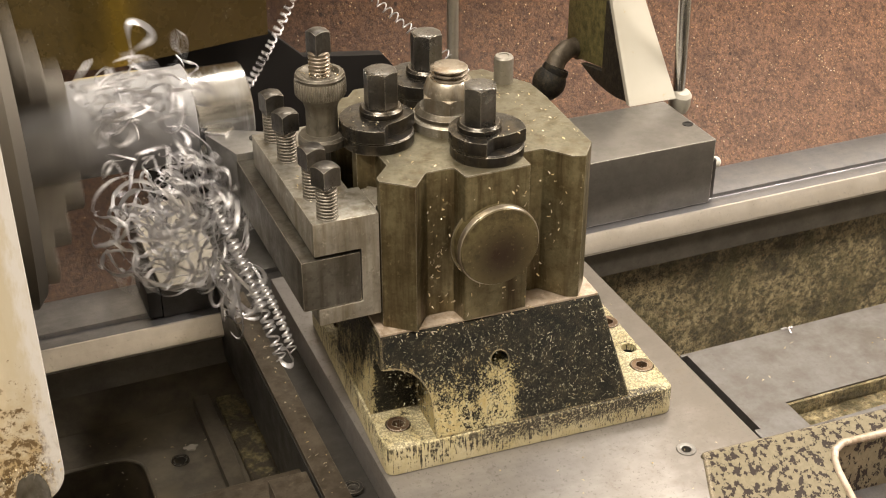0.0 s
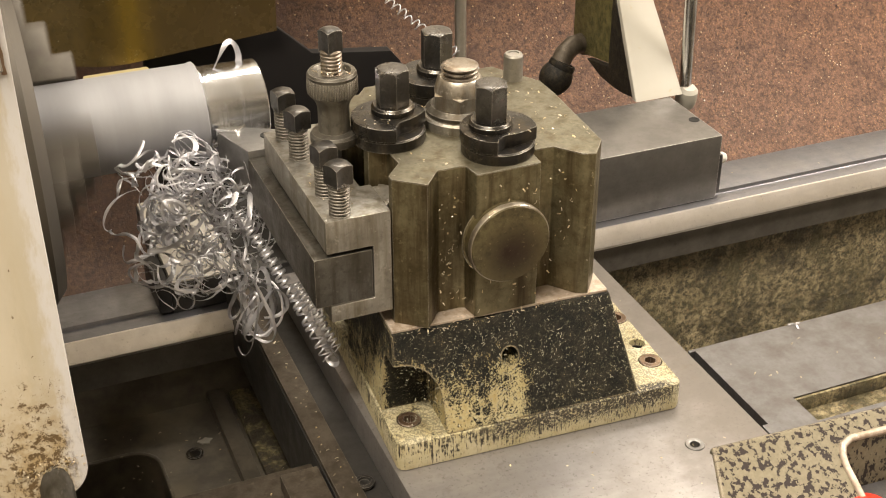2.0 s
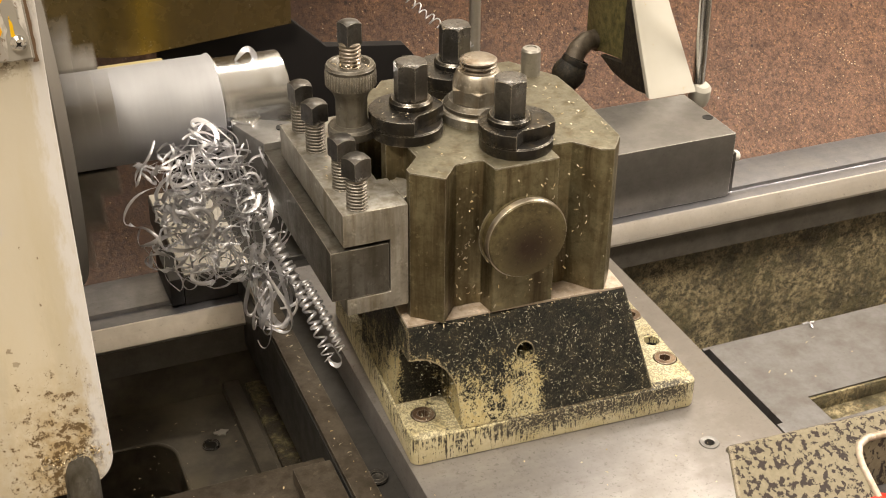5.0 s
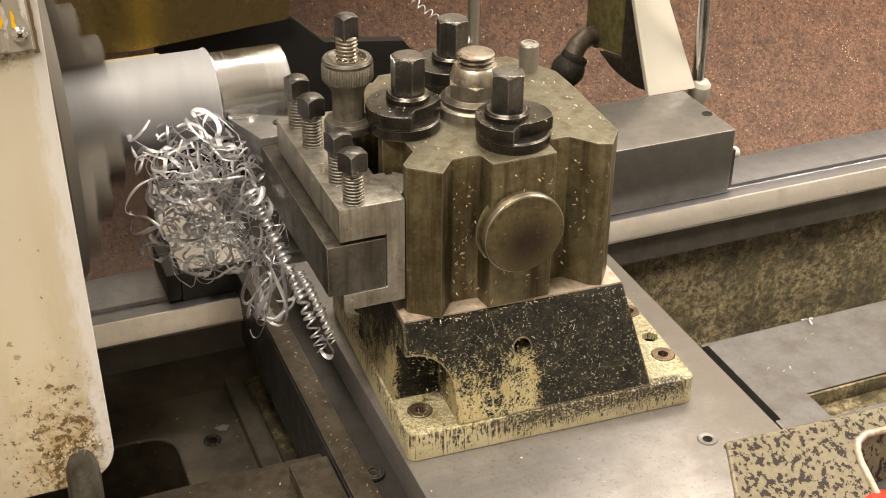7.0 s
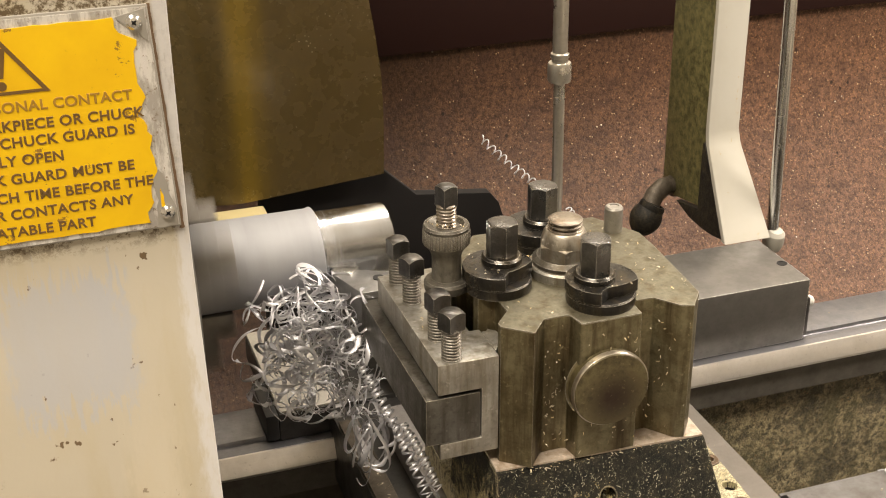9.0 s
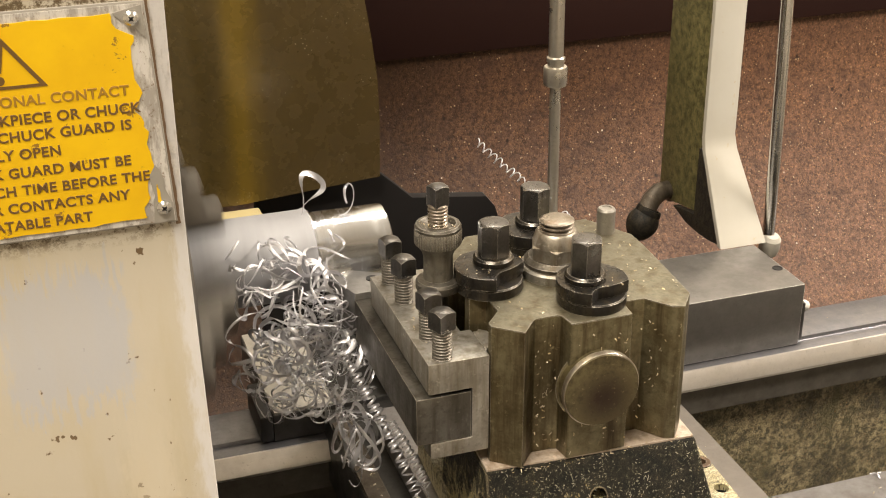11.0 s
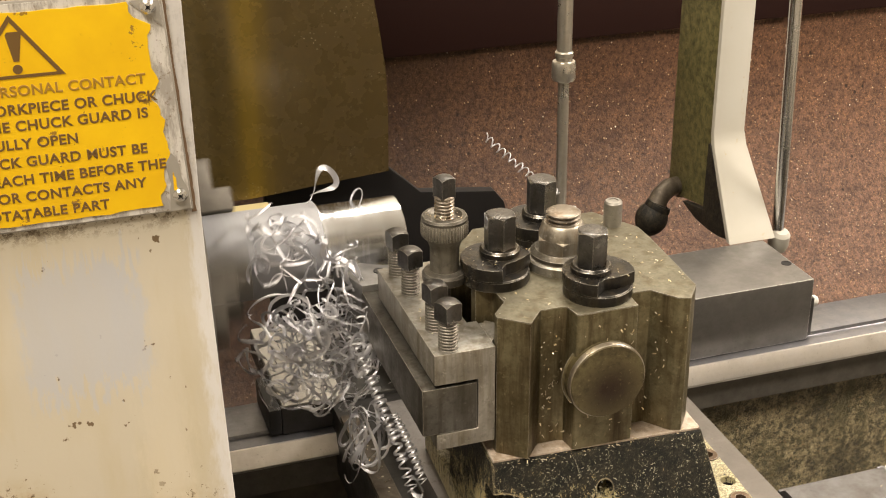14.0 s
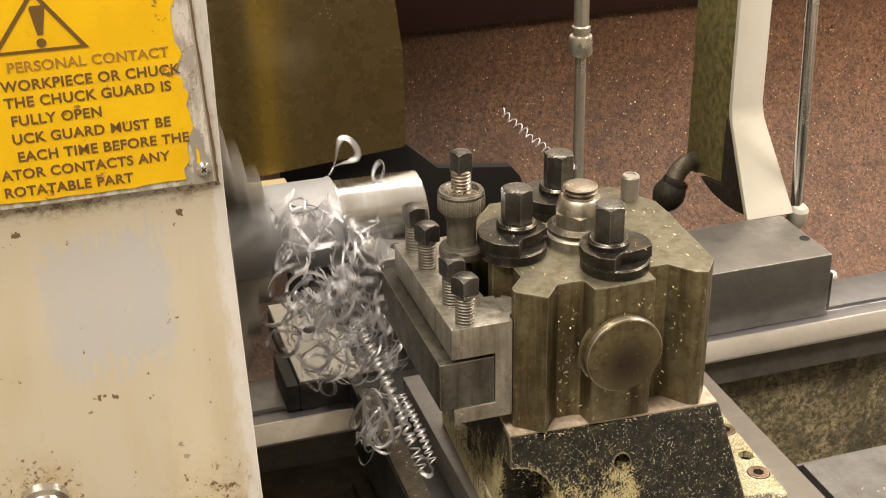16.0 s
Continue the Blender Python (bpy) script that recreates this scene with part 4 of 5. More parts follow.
def saddle():
    t = carried(thing("saddle", (0.2, 0.0, -0.05), "ground steel saddle wing with a narrow oil groove", "lathe saddle"))
    wing = cut(box(0.1965, 0.52, -0.30, 0.0365, -0.045, 0.0, 0.0008),
               box(0.1, 0.2003, -0.040, 0.0340, -0.03, 0.01, 0), box(0.2270, 0.40, -0.0480, -0.0255, -0.012, 0.01, 0.0))
    part("wing", wing, STEEL_WING, t, "grey ground steel wing")
    # dark strip laid in the groove in place of its shade
    part("oil_groove", box(0.1966, 0.2002, -0.0398, 0.0338, -0.029, -0.012, 0), HOLE_SHADE, t, "dark oil groove")
    part("pocket_floor", box(0.2275, 0.3995, -0.0475, -0.0258, -0.0118, -0.0100, 0), GRIT, t, "rusty yellow pocket")
    part("pocket_wall", box(0.2275, 0.3995, -0.0275, -0.0257, -0.0099, -0.0008, 0.0003), GRIT, t, "rusty yellow wall of the pocket")
    part("left_wing", box(-0.32, -0.030, -0.30, 0.0590, -0.060, -0.030, 0.001), OILY_STRIP, t, "brown oily front wing")
    part("wing_plate", box(-0.052, -0.0305, -0.10, 0.0440, -0.030, -0.020, 0.001), OILY_STRIP, t)
    part("bolt", turned([(0, -0.020), (0.0055, -0.020), (0.0055, -0.0185), (0.0035, -0.018), (0.003, -0.0195), (0, -0.0195)], (-0.012, 0.0200, 0.0), 24), HEX, t)
    part("bridge", box(-0.0290, 0.1965, -0.30, 0.262, -0.075, -0.0215, 0.001), STEEL_DARK, t, "dark oily bridge under the slide")
    part("guide_strip", box(-0.0285, -0.0150, -0.30, 0.2300, -0.0215, -0.0175, 0.0008), OILY_STRIP, t, "brown oily guide strip")
    # rear wing riding on the rear way
    part("rear_wing", box(0.02, 0.3587, 0.2523, 0.3290, -0.0394, 0.0142, 0.0012), STEEL_REAR, t, "dark ground steel rear wing")
    part("oil_hole", turned([(0, 0.0141), (0.0042, 0.0141), (0.0042, 0.0146), (0.0030, 0.0146), (0.0030, 0.0143), (0, 0.0143)], (0.3530, 0.2840, 0), 20), HOLE_SHADE, t)
    part("wiper", box(0.3588, 0.3640, 0.2560, 0.3160, -0.0383, -0.005, 0.001), STEEL_DARK, t)
    part("wiper_screw", turned([(0, 0.0), (0.0045, 0.0), (0.0045, 0.0055), (0.0030, 0.0075), (0, 0.0078)], (0.3640, 0.2640, -0.012), 20, SPIN), WHITE, t)
    part("rear_end_block", box(-0.0650, 0.0198, 0.2523, 0.3720, -0.0394, -0.0180, 0.0012), STEEL_DARK, t)
    part("bright_pad", box(-0.0640, -0.0200, 0.2535, 0.3720, -0.0180, -0.0165, 0.0005), STEEL_PAD, t, "bright ground pad")
    part("screw_hole", turned([(0, -0.0166), (0.0050, -0.0166), (0.0050, -0.0161), (0.0042, -0.0161), (0.0040, -0.0164), (0, -0.0164)], (-0.0419, 0.3232, 0), 24), HOLE_SHADE, t, "dark screw hole in the pad")
    part("wiper", box(-0.0745, -0.0652, 0.2515, 0.3000, -0.0383, -0.0175, 0.002), BLACK_PLASTIC, t)


saddle()


def cross_slide():
    t = carried(thing("cross_slide", (0.09, 0.0, -0.02), "grey ground steel cross slide", "cross slide"))
    slide = cut(box(-0.0012, 0.1955, -0.30, 0.2100, -0.0213, 0.0, 0.0008), turned([(0, -0.006), (0.0042, -0.006), (0.0042, 0.01), (0, 0.01)], (0.1540, -0.0400, 0), 24))
    part("plate", slide, STEEL_SLIDE, t)
    ring = turned([(0.0027, -0.004), (0.0027, 0.0003), (0.0036, 0.0006), (0.0050, 0.0006), (0.0054, 0.0), (0.0054, -0.004)], (0.1540, -0.0400, 0), 32)
    part("oil_nipple", ring, STEEL_MID, t, "bright ring of an oil nipple")


cross_slide()
TURN = Matrix.Rotation(radians(-2.9), 4, "Z")


def riser_block():
    t = carried(thing("riser_block", (0, 0, 0), "cast riser block with chipped yellow paint over black", "riser block"))
    # foot flange
    base = prism(arc(0.0050, 0.0038, 0.0050, 180, 270, 5) + arc(0.1590, 0.0038, 0.0050, 270, 360, 5) + [(0.1640, 0.150), (0.0, 0.150)], 0.0, 0.0172, 0.0018)
    base = cut(base, *[turned([(0, 0.006), (0.0068, 0.006), (0.0068, 0.03), (0, 0.03)], p, 24) for p in ((0.0125, 0.0185, 0), (0.1565, 0.0235, 0), (0.1575, 0.0690, 0), (0.0125, 0.120, 0))],
               turned([(0, 0.006), (0.0045, 0.006), (0.0045, 0.03), (0, 0.03)], (0.1572, 0.0410, 0), 20))
    base.transform(TURN)
    part("foot", base, FLANGE, t, "worn yellow foot flange")
    # sloping body
    bm = bmesh.new()
    low = [bm.verts.new((x, y, 0.0170)) for x, y in ((0.0010, -0.0004), (0.1375, -0.0004), (0.1375, 0.1480), (0.0010, 0.1480))]
    top = [bm.verts.new((x, y, 0.0708)) for x, y in ((0.0045, 0.0215), (0.1265, 0.0215), (0.1265, 0.1310), (0.0045, 0.1310))]
    for i in range(4):
        bm.faces.new((low[i], low[(i + 1) % 4], top[(i + 1) % 4], top[i]))
    bm.faces.new(low[::-1])
    bm.faces.new(top)
    bmesh.ops.recalc_face_normals(bm, faces=bm.faces)
    bevelled(bm, 0.0018, 3)
    arch = [(0.0275, 0.019), (0.0275, 0.0330)] + arc(0.0065, 0.0340, 0.0210, 8, 82, 9) + [(0.0055, 0.0550)]
    pocket = prism([(-0.02, 0.0)] + [(0.0275, 0.0)] + arch + [(-0.02, 0.0550)], -0.0310, 0.03, 0.0, UP_XZ)
    pocket2 = prism([(-0.02, 0.095), (0.014, 0.095), (0.016, 0.165), (-0.02, 0.165)], 0.0050, 0.0560, 0.003)
    drill = turned([(0, -0.02), (0.0048, -0.02), (0.0048, 0.06), (0, 0.06)], (0.0665, 0.0, 0.0490), 24, Matrix.Rotation(radians(-90), 4, "X"))
    body = cut(bm, pocket, pocket2, drill)
    body.transform(TURN)
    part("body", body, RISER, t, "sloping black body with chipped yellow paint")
    part("dowel_hole", turned([(0, 0.0062), (0.0044, 0.0062), (0.0044, 0.0130), (0.0036, 0.0130), (0.0036, 0.0066), (0, 0.0066)], TURN @ Vector((0.1572, 0.0410, 0)), 20), HOLE_SHADE, t)
    cap = prism([(0.0052, 0.0222), (0.1258, 0.0222), (0.1258, 0.1303), (0.0052, 0.1303)], 0.0700, 0.0721, 0.0012, TURN)
    part("top_face", cap, WORN_TOP, t, "oily bare steel top face")
    for p in ((0.0125, 0.0185), (0.1565, 0.0235), (0.1575, 0.0690)):
        head = poly_nut(24, 0.0122, 0.0060, 0.0176, (0, 0, 0), 0, 0.8)
        sock = poly_nut(6, 0.0060, 0.0125, 0.0200, (0, 0, 0))
        head = cut(head, sock)
        head.transform(TURN @ Matrix.Translation((*p, 0)))
        part("socket_bolt", head, RUSTED, t, "rusty socket-head bolt")


riser_block()

POST_Z, POST_TOP_Z = 0.0722, 0.1546


def cam_lock(at, turn, head):
    """One locking cam: ring, notched disc, washer and tall six-sided head."""
    t = carried(thing("cam_lock", (*at, POST_TOP_Z), "black locking cam with a tall worn hexagon head", "locking cam", "cam locks of the tool post"))
    p = (*at, 0)
    z = POST_TOP_Z
    part("ring", turned([(0, z), (0.0182, z), (0.0185, z + 0.0010), (0.0185, z + 0.0055), (0.0178, z + 0.0062), (0, z + 0.0062)], p, 48), BLACKED, t)
    disc = arc(0, 0, 0.0192, -20, 250, 40) + [(-0.0050, -0.0150), (-0.0010, -0.0118), (0.0060, -0.0112), (0.0120, -0.0095)]
    m = Matrix.Translation(p) @ Matrix.Rotation(radians(turn), 4, "Z")
    part("notched_disc", prism(disc, z + 0.0062, z + 0.0135, 0.0008, m), BLACKED, t)
    p = (*head, 0)
    part("washer", turned([(0, z + 0.0135), (0.0108, z + 0.0135), (0.0110, z + 0.0142), (0.0110, z + 0.0165), (0.0098, z + 0.0178), (0.0090, z + 0.0178), (0, z + 0.0178)], p, 40), BLACKED, t)
    part("hexagon_head", poly_nut(6, 0.0152, z + 0.0178, z + 0.0370, p, radians(turn + 12), 0.62, 0.0007), HEX, t, "worn hexagon head")


def tool_post():
    t = carried(thing("tool_post", (0.068, 0.075, POST_Z), "oil-stained steel quick-change tool post with vertical grooves", "tool post"))
    f = 0.0172
    outline = [(0.0105, 0.0288), (0.0120, 0.0278), (0.0246, f), (0.0330, 0.0275), (0.0350, 0.0292), (0.0465, 0.0292), (0.0490, 0.0282), (0.0505, 0.0185), (0.0515, f + 0.0005),
               (0.0850, f + 0.0005), (0.0855, 0.0305), (0.0870, 0.0318), (0.0985, 0.0315), (0.1085, 0.0185), (0.1148, 0.0162), (0.1245, 0.0290),
               (0.1285, 0.0900), (0.1285, 0.1080), (0.1120, 0.1370), (0.0350, 0.1370), (0.0290, 0.1290), (0.0170, 0.1290), (0.0105, 0.1230),
               (0.0105, 0.0960), (0.0185, 0.0900), (0.0185, 0.0740), (0.0105, 0.0690), (0.0105, 0.0622), (0.0195, 0.0592), (0.0199, 0.0440), (0.0105, 0.0330)]
    part("body", prism(outline, POST_Z, POST_TOP_Z - 0.0004, 0.0006), POST, t, "brown oil-stained grooved body")
    inset = [(0.0683 + (x - 0.0683) * 0.9975, 0.077 + (y - 0.077) * 0.9970) for x, y in outline]
    part("top_face", prism(inset, POST_TOP_Z - 0.0006, POST_TOP_Z, 0.0002), POST_TOP, t, "dull grey-olive top face")
    face = Matrix.Rotation(radians(90), 4, "X")
    at = (0.0667, f + 0.004, 0.1155)
    part("plunger_button", turned([(0, 0.0), (0.0214, 0.0), (0.0216, 0.0085), (0.0208, 0.0100), (0.0196, 0.0102), (0, 0.0098)], at, 64, face), BUTTON, t, "round brown-stained plunger face")
    part("plunger_rim", turned([(0.0196, 0.0099), (0.0214, 0.0092), (0.0218, 0.0085), (0.0218, 0.0060), (0.0205, 0.0060)], at, 64, face), NUT, t, "worn bright rim")
    part("plunger_sleeve", turned([(0.0214, 0.0), (0.0226, 0.0), (0.0226, 0.0006), (0.0214, 0.0012)], at, 64, face), POST, t)
    part("stop_pin", turned([(0, 0.1546), (0.0054, 0.1546), (0.0054, 0.1688), (0.0046, 0.1700), (0.0030, 0.1702), (0.0028, 0.1696), (0, 0.1696)], (0.1155, 0.1160, 0), 28), STEEL_BRIGHT, t, "plain bright steel pin")
    # centre nut
    p = (0.0665, 0.0770, 0)
    z = POST_TOP_Z
    part("washer", turned([(0, z), (0.0195, z), (0.0198, z + 0.001), (0.0198, z + 0.0050), (0.0188, z + 0.006), (0, z + 0.006)], p, 48), HOLDER, t)
    part("nut_flange", turned([(0, z + 0.006), (0.0176, z + 0.006), (0.0176, z + 0.0082), (0.0150, z + 0.0105), (0, z + 0.0105)], p, 48), THREAD, t)
    part("nut", poly_nut(6, 0.0258, z + 0.0095, z + 0.0185, p, radians(8), 0.55), NUT, t, "bright worn nut")
    part("nut_collar", turned([(0, z + 0.0175), (0.0132, z + 0.0175), (0.0130, z + 0.0200), (0.0116, z + 0.0245), (0.0104, z + 0.0258), (0, z + 0.0258)], p, 40), NUT, t, "bright rounded collar of the nut")
    part("stud", threaded(0.0096, z + 0.0250, z + 0.0325, p, 0.0022), COPPERY, t, "copper-brown stud end")
    for at2, turn, head in (((0.0255, 0.0720), 12, (0.0287, 0.0745)), ((0.0708, 0.0385), -4, (0.0668, 0.0388)), ((0.0665, 0.1130), 8, (0.0685, 0.1130))):
        cam_lock(at2, turn, head)


tool_post()


def clamp_screw(x, y, turn):
    t = carried(thing("clamp_screw", (x, y, 0.138), "square-headed black clamp screw with bright thread", "screw", "clamp screws of the tool holder"))
    part("thread", threaded(0.0053, 0.1375, 0.1550, (x, y, 0), 0.0017), THREAD, t, "bright worn thread")
    part("shoulder", turned([(0, 0.1530), (0.0050, 0.1535), (0.0056, 0.1552), (0, 0.1552)], (x, y, 0), 24), HEX, t)
    part("square_head", poly_nut(4, 0.0101, 0.1546, 0.1655, (x, y, 0), radians(turn), 0.60, 0.0007), HEX, t, "worn square head")


def tool_holder():
    t = carried(thing("tool_holder", (-0.006, 0.08, 0.08), "grey steel tool holder block with a slot for the tool", "tool holder"))
    sec = [(-0.0235, 0.1200), (-0.0235, 0.1380), (0.0100, 0.1380), (0.0100, 0.0805), (-0.0225, 0.0805), (-0.0225, 0.0900), (0.0005, 0.0900), (0.0005, 0.1200)]
    # outline in (x, z), pulled along y
    bm = prism(sec, -0.1370, -0.0290, 0.0009, Matrix(((1, 0, 0, 0), (0, 0, -1, 0), (0, 1, 0, 0), (0, 0, 0, 1))))
    bm = cut(bm, box(0.0040, 0.0140, 0.0580, 0.1030, 0.1020, 0.1500, 0))
    part("block", bm, HOLDER, t)
    part("dovetail", box(0.0100, 0.0175, 0.076, 0.088, 0.085, 0.1010, 0.0008), HOLDER, t)
    tongue = [(0.0100, 0.0348), (0.0185, 0.0448), (0.0182, 0.0545), (0.0142, 0.0580), (0.0130, 0.0560), (0.0100, 0.0560)]
    part("dovetail_tongue", prism(tongue, 0.0850, 0.1378, 0.0006), HOLDER, t)
    for y, a in ((0.1265, 52), (0.1010, 64), (0.0570, 56), (0.0350, 67)):
        clamp_screw(-0.0140, y, a)
    # height adjuster: knurled nut standing on the edge of the post
    h = carried(thing("height_adjuster", (-0.0008, 0.0800, 0.1546), "knurled steel height nut with a square-headed screw", "adjusting nut"))
    p = (-0.0008, 0.0800, 0)
    part("flange", turned([(0, 0.1546), (0.0120, 0.1546), (0.0123, 0.1553), (0.0123, 0.1588), (0.0114, 0.1602), (0.0090, 0.1610), (0, 0.1610)], p, 48), THREAD, h)
    part("neck", turned([(0, 0.1610), (0.0083, 0.1610), (0.0080, 0.1630), (0.0080, 0.1740), (0.0090, 0.1775), (0.0121, 0.1815), (0, 0.1815)], p, 48), ADJUSTER, h)
    bm = bmesh.new()
    n = 96
    rings = [[bm.verts.new((p[0] + (r if k % 2 else r - 0.00045) * math.cos(2 * math.pi * k / n), p[1] + (r if k % 2 else r - 0.00045) * math.sin(2 * math.pi * k / n), zz)) for k in range(n)]
             for r, zz in ((0.0121, 0.1812), (0.0128, 0.1822), (0.0128, 0.1890), (0.0123, 0.1900))]
    for a, b in zip(rings, rings[1:]):
        for k in range(n):
            bm.faces.new((a[k], a[(k + 1) % n], b[(k + 1) % n], b[k]))
    part("knurled_band", bm, ADJUSTER, h, "finely knurled band")
    part("rim", turned([(0.0122, 0.1898), (0.0125, 0.1915), (0.0117, 0.1928), (0.0098, 0.1930), (0.0070, 0.1912), (0, 0.1912)], p, 48), THREAD, h)
    part("screw_thread", threaded(0.0054, 0.1905, 0.2040, p, 0.0018), COPPERY, h, "brown rusty thread")
    part("square_head", poly_nut(4, 0.0086, 0.2025, 0.2145, p, radians(62), 0.55, 0.0006), HEX, h)
    # turning tool
    k = carried(thing("turning_tool", (-0.02, 0.10, 0.095), "oily grey steel turning tool clamped in the holder", "cutting tool"))
    part("shank", box(-0.0302, 0.0000, 0.0292, 0.1500, 0.0903, 0.1182, 0.0010), SHANK, k, "oily grey square shank")
    head = prism([(-0.0300, 0.1480), (-0.0005, 0.1480), (-0.0060, 0.1700), (-0.0330, 0.1850), (-0.0400, 0.1800)], 0.0950, 0.1225, 0.0010)
    part("tool_head", head, STEEL_MID, k)
    part("insert", prism([(-0.0405, 0.1795), (-0.0300, 0.1720), (-0.0225, 0.1800), (-0.0345, 0.1862)], 0.1200, 0.1243, 0.0006), CHROME, k, "bright carbide insert")
    part("clamp_hole", turned([(0, 0.0), (0.0035, 0.0), (0.0035, 0.0006), (0, 0.0006)], (-0.0150, 0.1640, 0.1225), 20), HOLE_SHADE, k)


tool_holder()


def arm_and_guard():
    t = carried(thing("guard_arm", (0.345, 0.34, 0.0142), "cream painted bent steel arm with an oily olive bracket", "guard arm"))
    # bent cream strip leaning back, then upright: outline in (y, z) pulled along x
    strip = [(0.3290, 0.0142), (0.3828, 0.0790), (0.3875, 0.0905), (0.3895, 0.45), (0.3945, 0.45), (0.3925, 0.0890), (0.3880, 0.0775), (0.3350, 0.0142)]
    bm = along_x(strip, 0.3340, 0.3740, 0.0008)
    for v in bm.verts:  # narrows upwards
        k = min(1.0, max(0.0, (v.co.z - 0.0142) / 0.072))
        v.co.x = 0.3275 + (v.co.x - 0.3340) * (1.07 - 0.35 * k) + 0.0110 * k
    part("strip", bm, CREAM, t)
    part("bracket", along_x([(0.3927, 0.020), (0.3947, 0.45), (0.4620, 0.45), (0.4620, 0.016), (0.4500, 0.010)], 0.3400, 0.3480, 0.001), MOSS, t, "olive bracket caked with oil")
    web = along_x([(0.3345, 0.0150), (0.3885, 0.080), (0.3924, 0.080), (0.3926, 0.0190), (0.4300, 0.0120), (0.4050, 0.0055), (0.3800, 0.0055), (0.3580, 0.0090)], 0.3365, 0.3430, 0.001)
    for v in web.verts:  # follows the strip's slanting edge
        v.co.x -= 0.0070 * min(1.0, max(0.0, (0.390 - v.co.y) / 0.056))
    part("gusset", web, GRIMY, t, "black web behind the strip")
    part("neck", rod([(0.3460, 0.4480, 0.0150), (0.3400, 0.4460, 0.0200), (0.3290, 0.4420, 0.0205), (0.3190, 0.4370, 0.0165), (0.3120, 0.4320, 0.0090)], 0.0086, 18), OILY_STRIP, t)
    tilt = Matrix.Rotation(radians(28), 4, "Y")
    part("ferrule", turned([(0.0085, 0.0085), (0.0112, 0.0085), (0.0118, 0.0110), (0.0112, 0.0150), (0.0085, 0.0150)], (0.3070, 0.4290, -0.0010), 28, tilt), GRIMY, t, "dark ring at the neck of the knob")
    knob = [(0.0144 * math.sin(radians(a)) * (1.0 - 0.10 * max(0.0, math.cos(radians(a)))), -0.0164 * math.cos(radians(a))) for a in range(0, 181, 10)]
    part("ball_knob", turned(knob, (0.3070, 0.4290, -0.0010), 32, tilt), GRIMY, t, "dusty black ball knob")
    r = carried(thing("support_rod", (0.385, 0.345, 0.0), "slim bright chrome rod with a cream end cap", "rod"))
    part("rod", rod([(0.3830, 0.3450, -0.004), (0.3805, 0.3463, 0.10), (0.3730, 0.3500, 0.40)], 0.0052, 20), CHROME, r)
    part("cap", turned([(0, -0.006), (0.0080, -0.006), (0.0090, 0.0), (0.0082, 0.009), (0.0056, 0.012), (0, 0.012)], (0.3835, 0.3440, 0.002), 32, Matrix.Rotation(radians(15), 4, "X")), CREAM, r, "cream plastic end cap")
    c = carried(thing("coolant_pipe", (0.182, 0.35, 0.0), "upright steel coolant pipe with a collar", "pipe"))
    part("pipe", rod([(0.1850, 0.3490, -0.038), (0.1835, 0.3495, 0.166)], 0.0043, 20), STEEL_PIPE, c)
    part("collar", turned([(0.0, 0.1655), (0.0085, 0.1655), (0.0091, 0.1670), (0.0091, 0.1785), (0.0085, 0.1800), (0.0062, 0.1806), (0.0062, 0.1835), (0.0070, 0.1840), (0.0070, 0.1870), (0.0060, 0.1880), (0, 0.1880)], (0.1832, 0.3495, 0), 36), STEEL_PIPE, c, "ground steel collar")
    part("upper_pipe", rod([(0.1832, 0.3495, 0.186), (0.1812, 0.3505, 0.50)], 0.0057, 20), STEEL_PIPE, c)
    # olive splash sheet that rides along behind the chuck
    s = carried(thing("splash_sheet", (-0.1, 0.37, 0.10), "olive sheet-metal splash guard specked with chips", "splash guard"))
    bm = bmesh.new()
    cols = []
    x, y, turn, step = 0.0482, 0.3633, 0.0, 0.012
    for i in range(46):
        zb = 0.1042 - 0.08 * (0.0482 - x)
        # extended unseen up to 0.78 to shade the splashback from the left lamp
        up = [(zb, 0.0), (0.150, 0.0008), (0.180, 0.0), (0.210, -0.0035), (0.250, -0.0095), (0.78, -0.012)]
        ring = [(x + dx, y, z) for z, dx in up] + [(x + dx, y + 0.0012, z) for z, dx in up[::-1]]
        cols.append([bm.verts.new(p) for p in ring])
        step = 0.004 if -0.10 < x < -0.045 else 0.014
        if -0.090 < x < -0.050:
            turn = min(38.0, turn + 4.2)
        x, y = x - step * math.cos(radians(turn)), y + step * math.sin(radians(turn))
    for a, b in zip(cols, cols[1:]):
        for k in range(12):
            bm.faces.new((a[k], a[(k + 1) % 12], b[(k + 1) % 12], b[k]))
    for end in (cols[0], cols[-1]):
        for k in range(5):
            bm.faces.new((end[k], end[k + 1], end[10 - k], end[11 - k]))
    bmesh.ops.recalc_face_normals(bm, faces=bm.faces)
    part("sheet", bm, OLIVE, s)
    plate = [(0.0405, 0.112), (0.0600, 0.094), (0.0770, 0.078), (0.1385, 0.0705), (0.1460, 0.061), (0.1540, 0.035), (0.1580, -0.0380), (-0.0450, -0.0380), (-0.0450, 0.112)]
    part("black_flap", prism(plate, -0.385, -0.375, 0.001, UP_XZ), BLACK_FLAP, s, "black rubber flap")
    part("bracket", box(-0.0900, -0.0450, 0.345, 0.362, 0.070, 0.0930, 0.002), PALE, s, "pale yellow bracket")


arm_and_guard()


